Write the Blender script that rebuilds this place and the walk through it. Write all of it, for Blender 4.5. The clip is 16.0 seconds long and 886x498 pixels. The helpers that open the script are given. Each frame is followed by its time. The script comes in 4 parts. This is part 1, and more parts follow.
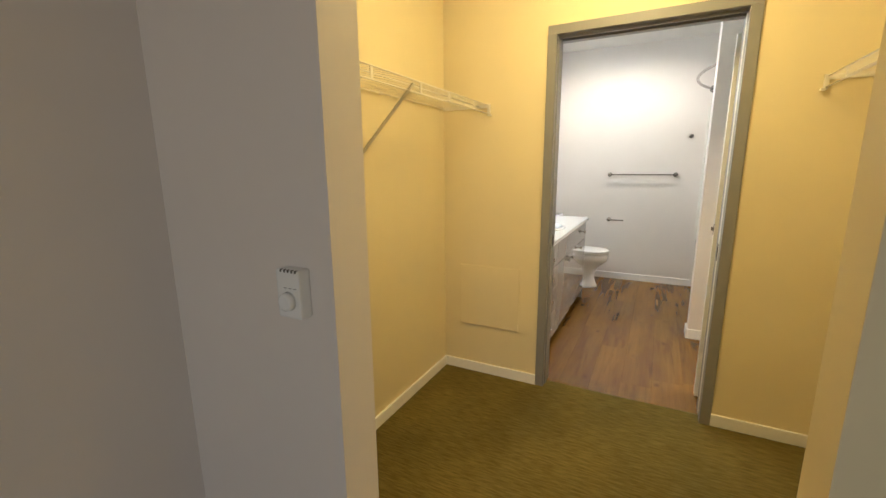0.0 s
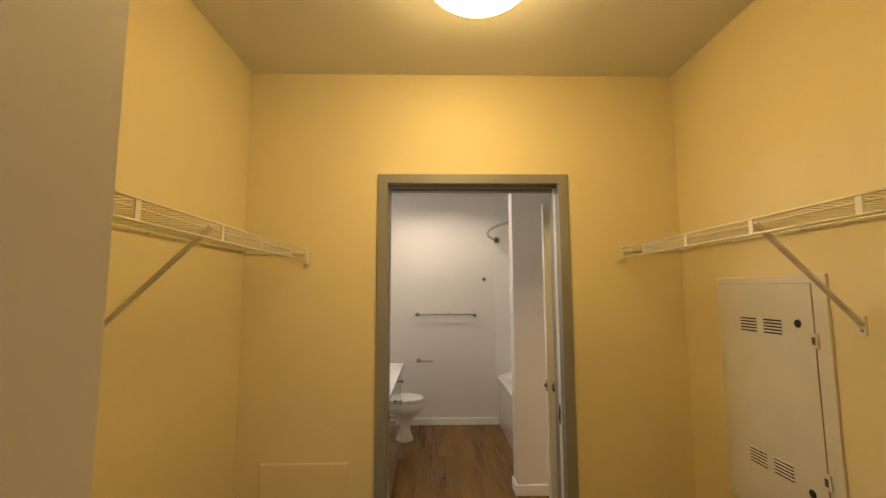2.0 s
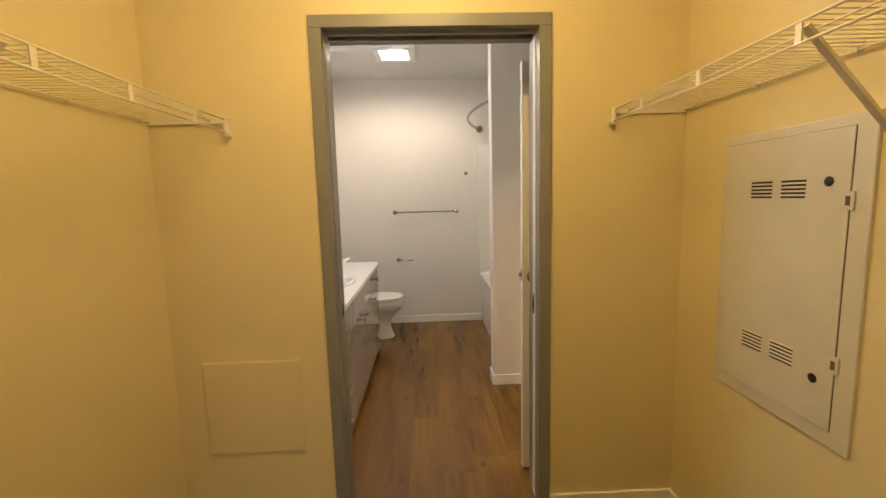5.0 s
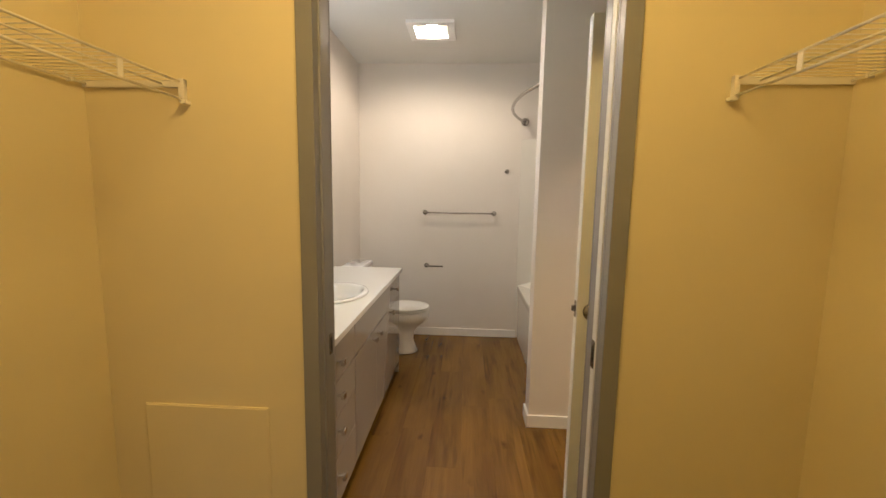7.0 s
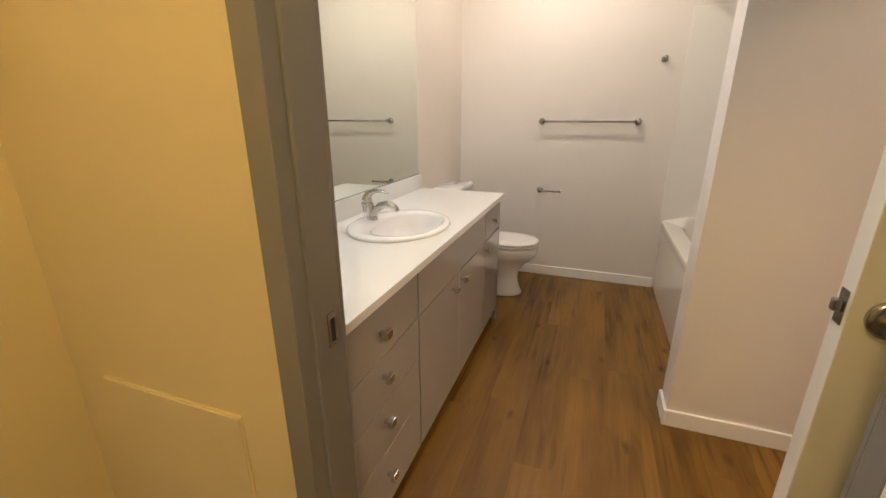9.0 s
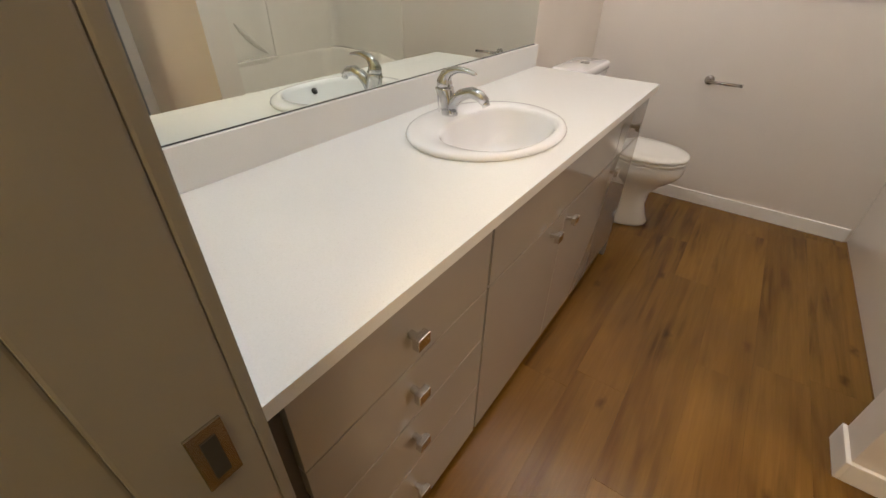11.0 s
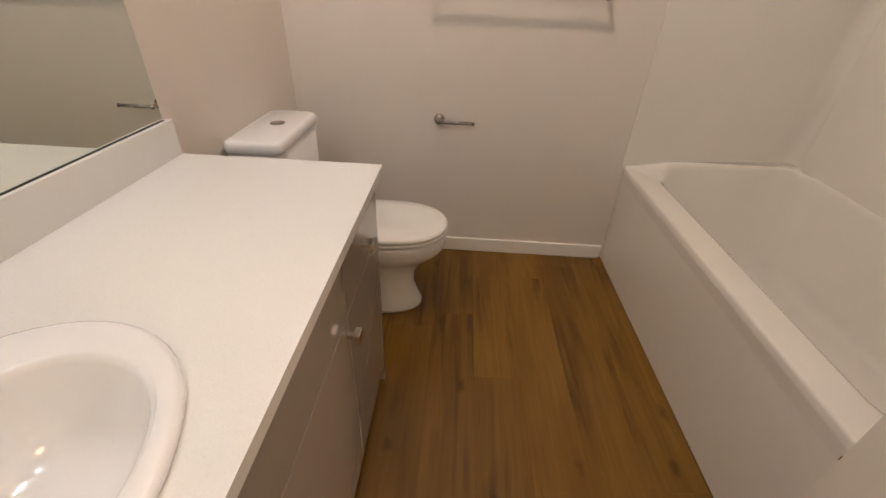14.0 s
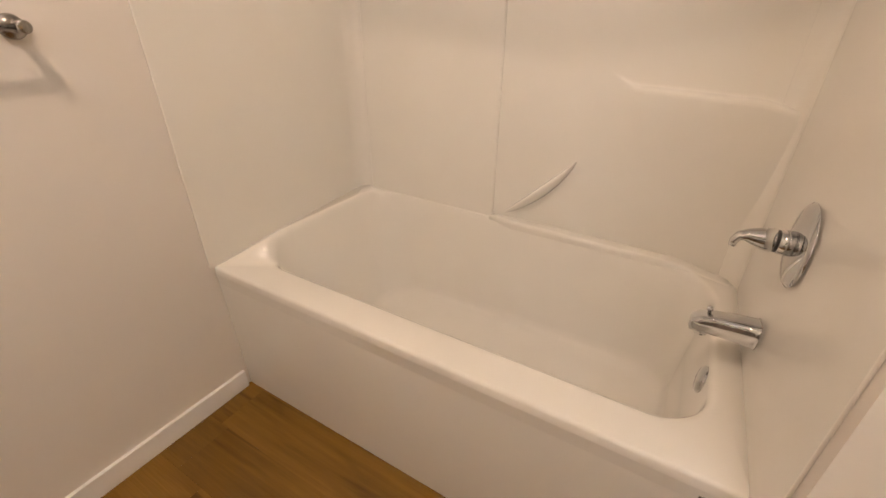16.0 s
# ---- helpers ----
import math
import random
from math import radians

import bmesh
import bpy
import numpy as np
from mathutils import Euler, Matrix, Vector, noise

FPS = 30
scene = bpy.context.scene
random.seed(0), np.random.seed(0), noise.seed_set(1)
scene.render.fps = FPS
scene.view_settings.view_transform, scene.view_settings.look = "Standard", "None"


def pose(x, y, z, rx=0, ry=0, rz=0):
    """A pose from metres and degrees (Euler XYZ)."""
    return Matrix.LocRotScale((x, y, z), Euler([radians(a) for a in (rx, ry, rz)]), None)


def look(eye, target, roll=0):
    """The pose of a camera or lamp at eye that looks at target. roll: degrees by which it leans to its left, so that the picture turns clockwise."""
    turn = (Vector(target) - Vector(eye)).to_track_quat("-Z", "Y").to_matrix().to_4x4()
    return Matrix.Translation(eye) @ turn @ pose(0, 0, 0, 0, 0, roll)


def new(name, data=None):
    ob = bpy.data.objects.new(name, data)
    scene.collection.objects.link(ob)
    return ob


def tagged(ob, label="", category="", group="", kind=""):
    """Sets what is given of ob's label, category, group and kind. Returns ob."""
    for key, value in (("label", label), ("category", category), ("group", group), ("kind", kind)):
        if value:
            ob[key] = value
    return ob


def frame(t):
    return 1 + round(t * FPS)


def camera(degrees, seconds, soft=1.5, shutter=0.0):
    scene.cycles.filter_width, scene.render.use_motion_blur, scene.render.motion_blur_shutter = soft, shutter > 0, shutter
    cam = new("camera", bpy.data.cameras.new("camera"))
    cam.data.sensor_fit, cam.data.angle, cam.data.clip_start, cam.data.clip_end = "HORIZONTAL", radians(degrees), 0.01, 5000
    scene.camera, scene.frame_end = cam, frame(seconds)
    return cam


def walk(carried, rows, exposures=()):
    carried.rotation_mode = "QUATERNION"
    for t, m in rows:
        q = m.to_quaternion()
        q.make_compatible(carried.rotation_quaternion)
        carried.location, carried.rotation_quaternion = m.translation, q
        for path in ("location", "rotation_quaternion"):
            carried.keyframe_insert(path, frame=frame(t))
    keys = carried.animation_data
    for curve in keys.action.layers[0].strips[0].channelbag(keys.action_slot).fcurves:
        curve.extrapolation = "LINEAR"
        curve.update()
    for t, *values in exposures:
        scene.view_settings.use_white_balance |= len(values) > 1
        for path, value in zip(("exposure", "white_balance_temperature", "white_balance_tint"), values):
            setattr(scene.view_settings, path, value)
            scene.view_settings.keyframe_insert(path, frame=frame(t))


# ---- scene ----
cam = camera(94.0, 16.0)
PATH = [
    (0, (0.402, 1.702, 1.392), (-0.501, 3.443, 0.998), -0.5),
    (0.5, (0.3, 1.835, 1.39), (-0.609, 3.6, 1.146), -1.4),
    (1, (0.219, 1.985, 1.44), (-0.643, 3.789, 1.387), -0.7),
    (1.5, (0.137, 2.103, 1.529), (-0.335, 4.041, 1.685), 0.0),
    (2, (0.079, 2.115, 1.551), (0.12, 4.104, 1.753), -0.2),
    (2.5, (0.084, 2.123, 1.525), (0.558, 4.065, 1.606), -0.8),
    (3, (0.107, 2.136, 1.474), (0.766, 4.02, 1.352), -1.3),
    (3.5, (0.087, 2.164, 1.428), (0.675, 4.055, 1.145), -1.4),
    (4, (0.077, 2.214, 1.416), (0.471, 4.148, 1.09), -1.3),
    (4.5, (0.15, 2.339, 1.421), (0.327, 4.311, 1.136), -1.4),
    (5, (0.241, 2.434, 1.419), (0.308, 4.418, 1.175), -1.5),
    (5.2, (0.251, 2.46, 1.431), (0.289, 4.446, 1.195), -1.6),
    (7.3, (0.314, 3.03, 1.425), (0.182, 5.01, 1.17), 0.7),
    (7.5, (0.356, 3.086, 1.421), (0.201, 5.059, 1.136), 0.1),
    (8, (0.376, 3.228, 1.393), (0.117, 5.179, 1.035), 0.2),
    (8.5, (0.309, 3.452, 1.357), (-0.087, 5.351, 0.87), 0.1),
    (9, (0.291, 3.644, 1.331), (-0.356, 5.432, 0.709), -0.1),
    (9.5, (0.29, 3.887, 1.294), (-0.62, 5.484, 0.506), 0.9),
    (9.7, (0.278, 3.939, 1.287), (-0.701, 5.456, 0.426), 1.2),
    (11.8, (0.030, 4.312, 1.249), (-0.866, 5.652, 0.063), 2.0),
    (12, (0.037, 4.343, 1.250), (-0.847, 5.687, 0.063), 2.1),
    (12.5, (0.061, 4.532, 1.246), (-0.785, 5.914, 0.075), 2.0),
    (13, (0.076, 4.715, 1.253), (-0.662, 6.171, 0.097), 2.7),
    (13.5, (0.004, 4.923, 1.254), (-0.457, 6.515, 0.134), 3.4),
    (14, (-0.008, 5.109, 1.296), (-0.055, 6.784, 0.203), 2.6),
    (14.5, (0.084, 5.345, 1.3), (0.53, 6.968, 0.219), 1.4),
    (15, (0.133, 5.52, 1.303), (1.009, 6.943, 0.204), 0.4),
    (15.5, (0.136, 5.704, 1.31), (1.378, 6.822, 0.211), 0.1),
    (16, (0.172, 5.819, 1.282), (1.691, 6.708, 0.332), 0.5),
]
walk(cam, [(t, look(eye, target, roll)) for t, eye, target, roll in PATH],
     [(0, 0.64, 5450, 4), (1.0, 0.40, 5800, 6), (1.5, 0.08, 6200, 8), (2.0, -0.24, 6550, 9), (2.5, -0.16, 6750, 9), (3.0, -0.02, 6850, 9), (3.5, 0.12, 6050, 7), (4.0, 0.16, 6400, 9), (5.2, 0.06, 6350, 9), (7.3, 0.00, 6500, 10), (9.0, 0.17, 6350, 12),
      (9.7, 0.19, 6250, 12), (11.8, 0.06, 6050, 13), (12.5, 0.05, 6050, 14), (13.0, -0.06, 6350, 15), (13.5, -0.16, 6400, 16), (14.0, -0.10, 6600, 18), (14.5, 0.05, 6750, 19), (15.0, 0.32, 6850, 20), (16.0, 0.32, 7100, 20)])

# ---------------------------------------------------------------- world and light
world = bpy.data.worlds.new("sky")
scene.world = world
world.use_nodes = True
wn = world.node_tree.nodes
sky = wn.new("ShaderNodeTexSky")
sky.sky_type, sky.sun_disc = "NISHITA", False
sky.sun_elevation, sky.sun_rotation = radians(35), radians(150)
wn["Background"].inputs[1].default_value = 0.08
world.node_tree.links.new(sky.outputs[0], wn["Background"].inputs[0])

CLOSET_GLOW = ((1.0, 0.67, 0.25), 44.5)
BATH_GLOW = ((1.0, 0.82, 0.64), 650.0)
VANITY_GLOW = ((0.90, 0.95, 1.0), 112.0)
# glow of the added, unseen hall lamp
HALL_FILL_GLOW = ((1.0, 0.74, 0.52), 215.0)
ENTRY_FILL = 21.0


def area_lamp(name, where, target, sx, sy, watts, colour):
    d = bpy.data.lights.new(name, "AREA")
    d.shape, d.size, d.size_y, d.energy, d.color = "RECTANGLE", sx, sy, watts, colour
    ob = new(name, d)
    ob.matrix_world = look(where, target)
    return ob


# area lamp added at the unseen back wall to light the entry side
area_lamp("entry_fill_light", (1.6, -1.94, 1.55), (1.6, 2.0, 1.4), 1.5, 1.2, ENTRY_FILL, (1.0, 0.86, 0.76))


# ---------------------------------------------------------------- materials
def mat(name, colour, rough=0.5, metal=0.0, spec=0.5, vary=0.0, vary_scale=6.0, grain=0.0, grain_scale=220.0,
        rough_vary=0.0, coat=0.0, random_tone=0.0):
    m = bpy.data.materials.new(name)
    m.use_nodes = True
    n, l = m.node_tree.nodes, m.node_tree.links
    b = n["Principled BSDF"]
    b.inputs["Base Color"].default_value = (*colour, 1)
    b.inputs["Roughness"].default_value = rough
    b.inputs["Metallic"].default_value = metal
    b.inputs["Specular IOR Level"].default_value = spec
    b.inputs["Coat Weight"].default_value = coat
    geo = n.new("ShaderNodeTexCoord")
    if vary:
        t = n.new("ShaderNodeTexNoise")
        t.inputs["Scale"].default_value, t.inputs["Detail"].default_value = vary_scale, 6
        l.new(geo.outputs["Object"], t.inputs["Vector"])
        r = n.new("ShaderNodeMapRange")
        r.inputs["From Min"].default_value, r.inputs["From Max"].default_value = 0.3, 0.7
        r.inputs["To Min"].default_value, r.inputs["To Max"].default_value = 1 - vary, 1 + vary
        l.new(t.outputs["Fac"], r.inputs["Value"])
        x = n.new("ShaderNodeVectorMath")
        x.operation = "SCALE"
        x.inputs[0].default_value = colour
        l.new(r.outputs[0], x.inputs["Scale"])
        l.new(x.outputs[0], b.inputs["Base Color"])
        if rough_vary:
            r2 = n.new("ShaderNodeMapRange")
            r2.inputs["To Min"].default_value, r2.inputs["To Max"].default_value = rough - rough_vary, rough + rough_vary
            l.new(t.outputs["Fac"], r2.inputs["Value"])
            l.new(r2.outputs[0], b.inputs["Roughness"])
    if grain:
        g = n.new("ShaderNodeTexNoise")
        g.inputs["Scale"].default_value, g.inputs["Detail"].default_value = grain_scale, 3
        l.new(geo.outputs["Object"], g.inputs["Vector"])
        u = n.new("ShaderNodeBump")
        u.inputs["Strength"].default_value, u.inputs["Distance"].default_value = grain, 0.002
        l.new(g.outputs["Fac"], u.inputs["Height"])
        l.new(u.outputs[0], b.inputs["Normal"])
    return m


def glow(name, colour, strength):
    m = mat(name, (0.9, 0.9, 0.9), 0.4)
    b = m.node_tree.nodes["Principled BSDF"]
    b.inputs["Emission Color"].default_value = (*colour, 1)
    b.inputs["Emission Strength"].default_value = strength
    return m


def plank_wood(name, light, dark, rough=0.38):
    """Vinyl planks: grain along y, dark streaks, a few knots, a tone of its own for each plank."""
    m = bpy.data.materials.new(name)
    m.use_nodes = True
    n, l = m.node_tree.nodes, m.node_tree.links
    b = n["Principled BSDF"]
    tc, info = n.new("ShaderNodeTexCoord"), n.new("ShaderNodeObjectInfo")
    off = n.new("ShaderNodeVectorMath")
    off.operation = "SCALE"
    off.inputs[0].default_value = (37.0, 91.0, 13.0)
    l.new(info.outputs["Random"], off.inputs["Scale"])
    add = n.new("ShaderNodeVectorMath")
    l.new(tc.outputs["Object"], add.inputs[0])
    l.new(off.outputs[0], add.inputs[1])

    def layer(sx, sy, scale, detail, dist, lo, hi):
        mp = n.new("ShaderNodeMapping")
        mp.inputs["Scale"].default_value = (sx, sy, 1)
        l.new(add.outputs[0], mp.inputs["Vector"])
        t = n.new("ShaderNodeTexNoise")
        t.inputs["Scale"].default_value, t.inputs["Detail"].default_value, t.inputs["Distortion"].default_value = scale, detail, dist
        l.new(mp.outputs[0], t.inputs["Vector"])
        r = n.new("ShaderNodeMapRange")
        r.inputs["From Min"].default_value, r.inputs["From Max"].default_value = lo, hi
        l.new(t.outputs["Fac"], r.inputs["Value"])
        return r.outputs[0]

    def mix(a, bcol, fac, mode="MIX"):
        x = n.new("ShaderNodeMix")
        x.data_type, x.blend_type = "RGBA", mode
        for sock, val in ((x.inputs[6], a), (x.inputs[7], bcol), (x.inputs[0], fac)):
            if hasattr(val, "is_output"):
                l.new(val, sock)
            else:
                sock.default_value = val if isinstance(val, float) else (*val, 1)
        return x.outputs[2]

    def times(a, k):
        x = n.new("ShaderNodeMath")
        x.operation = "MULTIPLY"
        l.new(a, x.inputs[0])
        if hasattr(k, "is_output"):
            l.new(k, x.inputs[1])
        else:
            x.inputs[1].default_value = k
        return x.outputs[0]

    broad = layer(4.5, 0.75, 1.5, 3, 0.5, 0.38, 0.66)
    patch = layer(5, 1.3, 1.2, 3, 0.4, 0.46, 0.66)
    streak = layer(16, 1.0, 1.3, 4, 1.0, 0.44, 0.66)
    vein = layer(55, 1.6, 1.0, 4, 0.6, 0.36, 0.74)
    fine = layer(230, 9, 1.0, 3, 0.2, 0.3, 0.7)
    col = mix(light, dark, times(broad, 0.68))
    col = mix(col, tuple(0.55 * c for c in dark), times(vein, 0.24))
    col = mix(col, tuple(0.34 * c for c in dark), times(times(streak, patch), 0.74))
    col = mix(col, tuple(0.5 * c for c in dark), times(fine, 0.14))
    v = n.new("ShaderNodeTexVoronoi")
    v.voronoi_dimensions = "2D"
    v.inputs["Scale"].default_value = 1.0
    mp = n.new("ShaderNodeMapping")
    mp.inputs["Scale"].default_value = (3.4, 1.7, 1)
    wob = n.new("ShaderNodeTexNoise")
    wob.inputs["Scale"].default_value, wob.inputs["Detail"].default_value = 30, 2
    l.new(add.outputs[0], wob.inputs["Vector"])
    shift = n.new("ShaderNodeVectorMath")
    shift.operation = "MULTIPLY_ADD"
    shift.inputs[1].default_value = (0.030, 0.045, 0)
    l.new(wob.outputs["Color"], shift.inputs[0])
    l.new(add.outputs[0], shift.inputs[2])
    l.new(shift.outputs[0], mp.inputs["Vector"])
    l.new(mp.outputs[0], v.inputs["Vector"])
    k = n.new("ShaderNodeMapRange")
    k.inputs["From Min"].default_value, k.inputs["From Max"].default_value = 0.075, 0.012
    l.new(v.outputs["Distance"], k.inputs["Value"])
    some = layer(4, 2.2, 1.0, 2, 0.3, 0.42, 0.54)
    col = mix(col, tuple(0.34 * c for c in dark), times(times(k.outputs[0], some), 0.6))
    tone = n.new("ShaderNodeMapRange")
    tone.inputs["To Min"].default_value, tone.inputs["To Max"].default_value = 0.88, 1.10
    l.new(info.outputs["Random"], tone.inputs["Value"])
    x = n.new("ShaderNodeVectorMath")
    x.operation = "SCALE"
    l.new(col, x.inputs[0])
    l.new(tone.outputs[0], x.inputs["Scale"])
    l.new(x.outputs[0], b.inputs["Base Color"])
    b.inputs["Roughness"].default_value = rough
    b.inputs["Specular IOR Level"].default_value = 0.36
    u = n.new("ShaderNodeBump")
    u.inputs["Strength"].default_value, u.inputs["Distance"].default_value = 0.5, 0.001
    l.new(fine, u.inputs["Height"])
    l.new(u.outputs[0], b.inputs["Normal"])
    return m


def carpet_material():
    """Low ribbed loop carpet: broken ribs along x over mottled tufts."""
    m = bpy.data.materials.new("ribbed_carpet")
    m.use_nodes = True
    n, l = m.node_tree.nodes, m.node_tree.links
    b = n["Principled BSDF"]
    tc = n.new("ShaderNodeTexCoord")

    def layer(sx, sy, detail, lo, hi):
        mp = n.new("ShaderNodeMapping")
        mp.inputs["Scale"].default_value = (sx, sy, 1)
        l.new(tc.outputs["Object"], mp.inputs["Vector"])
        t = n.new("ShaderNodeTexNoise")
        t.inputs["Scale"].default_value, t.inputs["Detail"].default_value = 1, detail
        l.new(mp.outputs[0], t.inputs["Vector"])
        r = n.new("ShaderNodeMapRange")
        r.inputs["From Min"].default_value, r.inputs["From Max"].default_value = lo, hi
        l.new(t.outputs["Fac"], r.inputs["Value"])
        return r.outputs[0]

    ribs, tuft, stain = layer(13, 140, 2, 0.32, 0.68), layer(260, 260, 2, 0.3, 0.7), layer(2.2, 2.2, 4, 0.3, 0.7)
    s = n.new("ShaderNodeMath")
    s.operation = "MULTIPLY_ADD"
    s.inputs[1].default_value = 0.6
    l.new(ribs, s.inputs[0])
    h = n.new("ShaderNodeMath")
    h.operation = "MULTIPLY"
    h.inputs[1].default_value = 0.4
    l.new(tuft, h.inputs[0])
    l.new(h.outputs[0], s.inputs[2])
    ramp = n.new("ShaderNodeValToRGB")
    ramp.color_ramp.elements[0].position, ramp.color_ramp.elements[1].position = 0.15, 0.9
    ramp.color_ramp.elements[0].color = (0.105, 0.080, 0.019, 1)
    ramp.color_ramp.elements[1].color = (0.205, 0.160, 0.044, 1)
    l.new(s.outputs[0], ramp.inputs[0])
    r = n.new("ShaderNodeMapRange")
    r.inputs["To Min"].default_value, r.inputs["To Max"].default_value = 0.85, 1.15
    l.new(stain, r.inputs["Value"])
    x = n.new("ShaderNodeVectorMath")
    x.operation = "SCALE"
    l.new(ramp.outputs[0], x.inputs[0])
    l.new(r.outputs[0], x.inputs["Scale"])
    l.new(x.outputs[0], b.inputs["Base Color"])
    b.inputs["Roughness"].default_value = 0.95
    b.inputs["Specular IOR Level"].default_value = 0.1
    u = n.new("ShaderNodeBump")
    u.inputs["Strength"].default_value, u.inputs["Distance"].default_value = 0.8, 0.006
    l.new(s.outputs[0], u.inputs["Height"])
    l.new(u.outputs[0], b.inputs["Normal"])
    return m


def speckled_quartz():
    m = mat("white_quartz", (0.74, 0.74, 0.72), 0.07)
    n, l = m.node_tree.nodes, m.node_tree.links
    b = n["Principled BSDF"]
    tc = n.new("ShaderNodeTexCoord")
    t = n.new("ShaderNodeTexNoise")
    t.inputs["Scale"].default_value, t.inputs["Detail"].default_value = 360, 2
    l.new(tc.outputs["Object"], t.inputs["Vector"])
    ramp = n.new("ShaderNodeValToRGB")
    e = ramp.color_ramp.elements
    e[0].position, e[0].color = 0.25, (0.705, 0.705, 0.69, 1)
    e[1].position, e[1].color = 0.33, (0.755, 0.768, 0.768, 1)
    top = e.new(0.70)
    top.color = (0.79, 0.80, 0.80, 1)
    l.new(t.outputs["Fac"], ramp.inputs[0])
    l.new(ramp.outputs[0], b.inputs["Base Color"])
    return m


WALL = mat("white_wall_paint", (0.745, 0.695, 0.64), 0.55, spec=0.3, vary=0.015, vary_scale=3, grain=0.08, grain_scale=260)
# slightly yellow wall paint, with the closet lamp's warm cast mixed into the colour
WARM_WALL = mat("lamp_warmed_wall_paint", (0.73, 0.635, 0.395), 0.55, spec=0.3, vary=0.015, vary_scale=3, grain=0.08, grain_scale=260)
CEIL = mat("flat_ceiling_paint", (0.72, 0.71, 0.68), 0.85, spec=0.2, vary=0.015, vary_scale=2, grain=0.3, grain_scale=160)
TRIM = mat("white_trim_paint", (0.84, 0.83, 0.81), 0.35, vary=0.02, vary_scale=9)
FRAME = mat("grey_metal_frame_paint", (0.235, 0.232, 0.232), 0.36, spec=0.6, vary=0.03, vary_scale=8, grain=0.05)
DOOR = mat("white_door_paint", (0.78, 0.77, 0.74), 0.4, vary=0.02, vary_scale=6, grain=0.08)
PANEL = mat("panel_enamel", (0.64, 0.61, 0.56), 0.42, vary=0.03, vary_scale=7, grain=0.06)
DARK = mat("dark_gap", (0.02, 0.02, 0.02), 0.8)
GAP = mat("shadowed_enamel", (0.11, 0.10, 0.085), 0.7)
WIRE = mat("white_vinyl_wire", (0.77, 0.73, 0.64), 0.35)
STEEL = mat("brushed_steel", (0.38, 0.36, 0.34), 0.26, metal=1.0, vary=0.05, vary_scale=40)
NICKEL = mat("satin_nickel", (0.66, 0.64, 0.61), 0.24, metal=1.0)
CHROME = mat("polished_chrome", (0.58, 0.585, 0.59), 0.05, metal=1.0)
PORCELAIN = mat("white_porcelain", (0.83, 0.84, 0.87), 0.07, coat=0.5)
PLASTIC = mat("white_plastic", (0.82, 0.82, 0.80), 0.25)
ACRYLIC = mat("white_tub_gelcoat", (0.80, 0.77, 0.71), 0.10, vary=0.012, vary_scale=5, coat=0.5)
LAMINATE = mat("taupe_gloss_laminate", (0.34, 0.317, 0.295), 0.06, spec=0.7, vary=0.015, vary_scale=4, coat=0.4)
# near-black: the shade in the gaps between fronts is put into the board's colour
CARCASS = mat("shaded_cabinet_board", (0.09, 0.08, 0.07), 0.6)
QUARTZ = speckled_quartz()
CARPET = carpet_material()
OAK = plank_wood("oak_vinyl", (0.232, 0.119, 0.0190), (0.128, 0.059, 0.0090), 0.27)
REDWOOD = plank_wood("red_brown_wood", (0.22, 0.085, 0.04), (0.10, 0.036, 0.016), 0.3)
MIRROR = mat("silvered_mirror", (0.80, 0.85, 0.80), 0.01, metal=1.0)
BLACK = mat("black_plastic", (0.012, 0.012, 0.012), 0.4)
FRIDGE = mat("stainless_sheet", (0.42, 0.40, 0.36), 0.35, metal=1.0, vary=0.03)
DOME = glow("lit_opal_glass", *CLOSET_GLOW)
BULB = glow("lit_bath_bulb", *BATH_GLOW)
TUBE = glow("lit_vanity_bulb", *VANITY_GLOW)
HALL_FILL = glow("hall_fill_emission", *HALL_FILL_GLOW)
GLASS = mat("clear_glass", (0.92, 0.97, 0.96), 0.03)
GLASS.node_tree.nodes["Principled BSDF"].inputs["Transmission Weight"].default_value = 1.0


# ---------------------------------------------------------------- mesh helpers
def box(bm, x0, x1, y0, y1, z0, z1, bevel=0.0, seg=2):
    vs = [bm.verts.new((x, y, z)) for x in (x0, x1) for y in (y0, y1) for z in (z0, z1)]
    fs = [bm.faces.new([vs[i] for i in f]) for f in
          ((0, 1, 3, 2), (4, 6, 7, 5), (0, 4, 5, 1), (2, 3, 7, 6), (0, 2, 6, 4), (1, 5, 7, 3))]
    if bevel:
        es = list({e for f in fs for e in f.edges})
        bmesh.ops.bevel(bm, geom=es, offset=bevel, segments=seg, profile=0.6, affect="EDGES")
    return bm


def boxes(*rows, bevel=0.0):
    bm = bmesh.new()
    for r in rows:
        box(bm, *r, bevel=bevel)
    return bm


def ring_loft(bm, rings, cap_first=True, cap_last=True, smooth=True):
    rows = [[bm.verts.new(p) for p in r] for r in rings]
    n = len(rows[0])
    for a, b in zip(rows, rows[1:]):
        for i in range(n):
            f = bm.faces.new((a[i], a[(i + 1) % n], b[(i + 1) % n], b[i]))
            f.smooth = smooth
    if cap_first:
        bm.faces.new(rows[0][::-1]).smooth = smooth
    if cap_last:
        bm.faces.new(rows[-1]).smooth = smooth
    bmesh.ops.recalc_face_normals(bm, faces=bm.faces)
    return bm


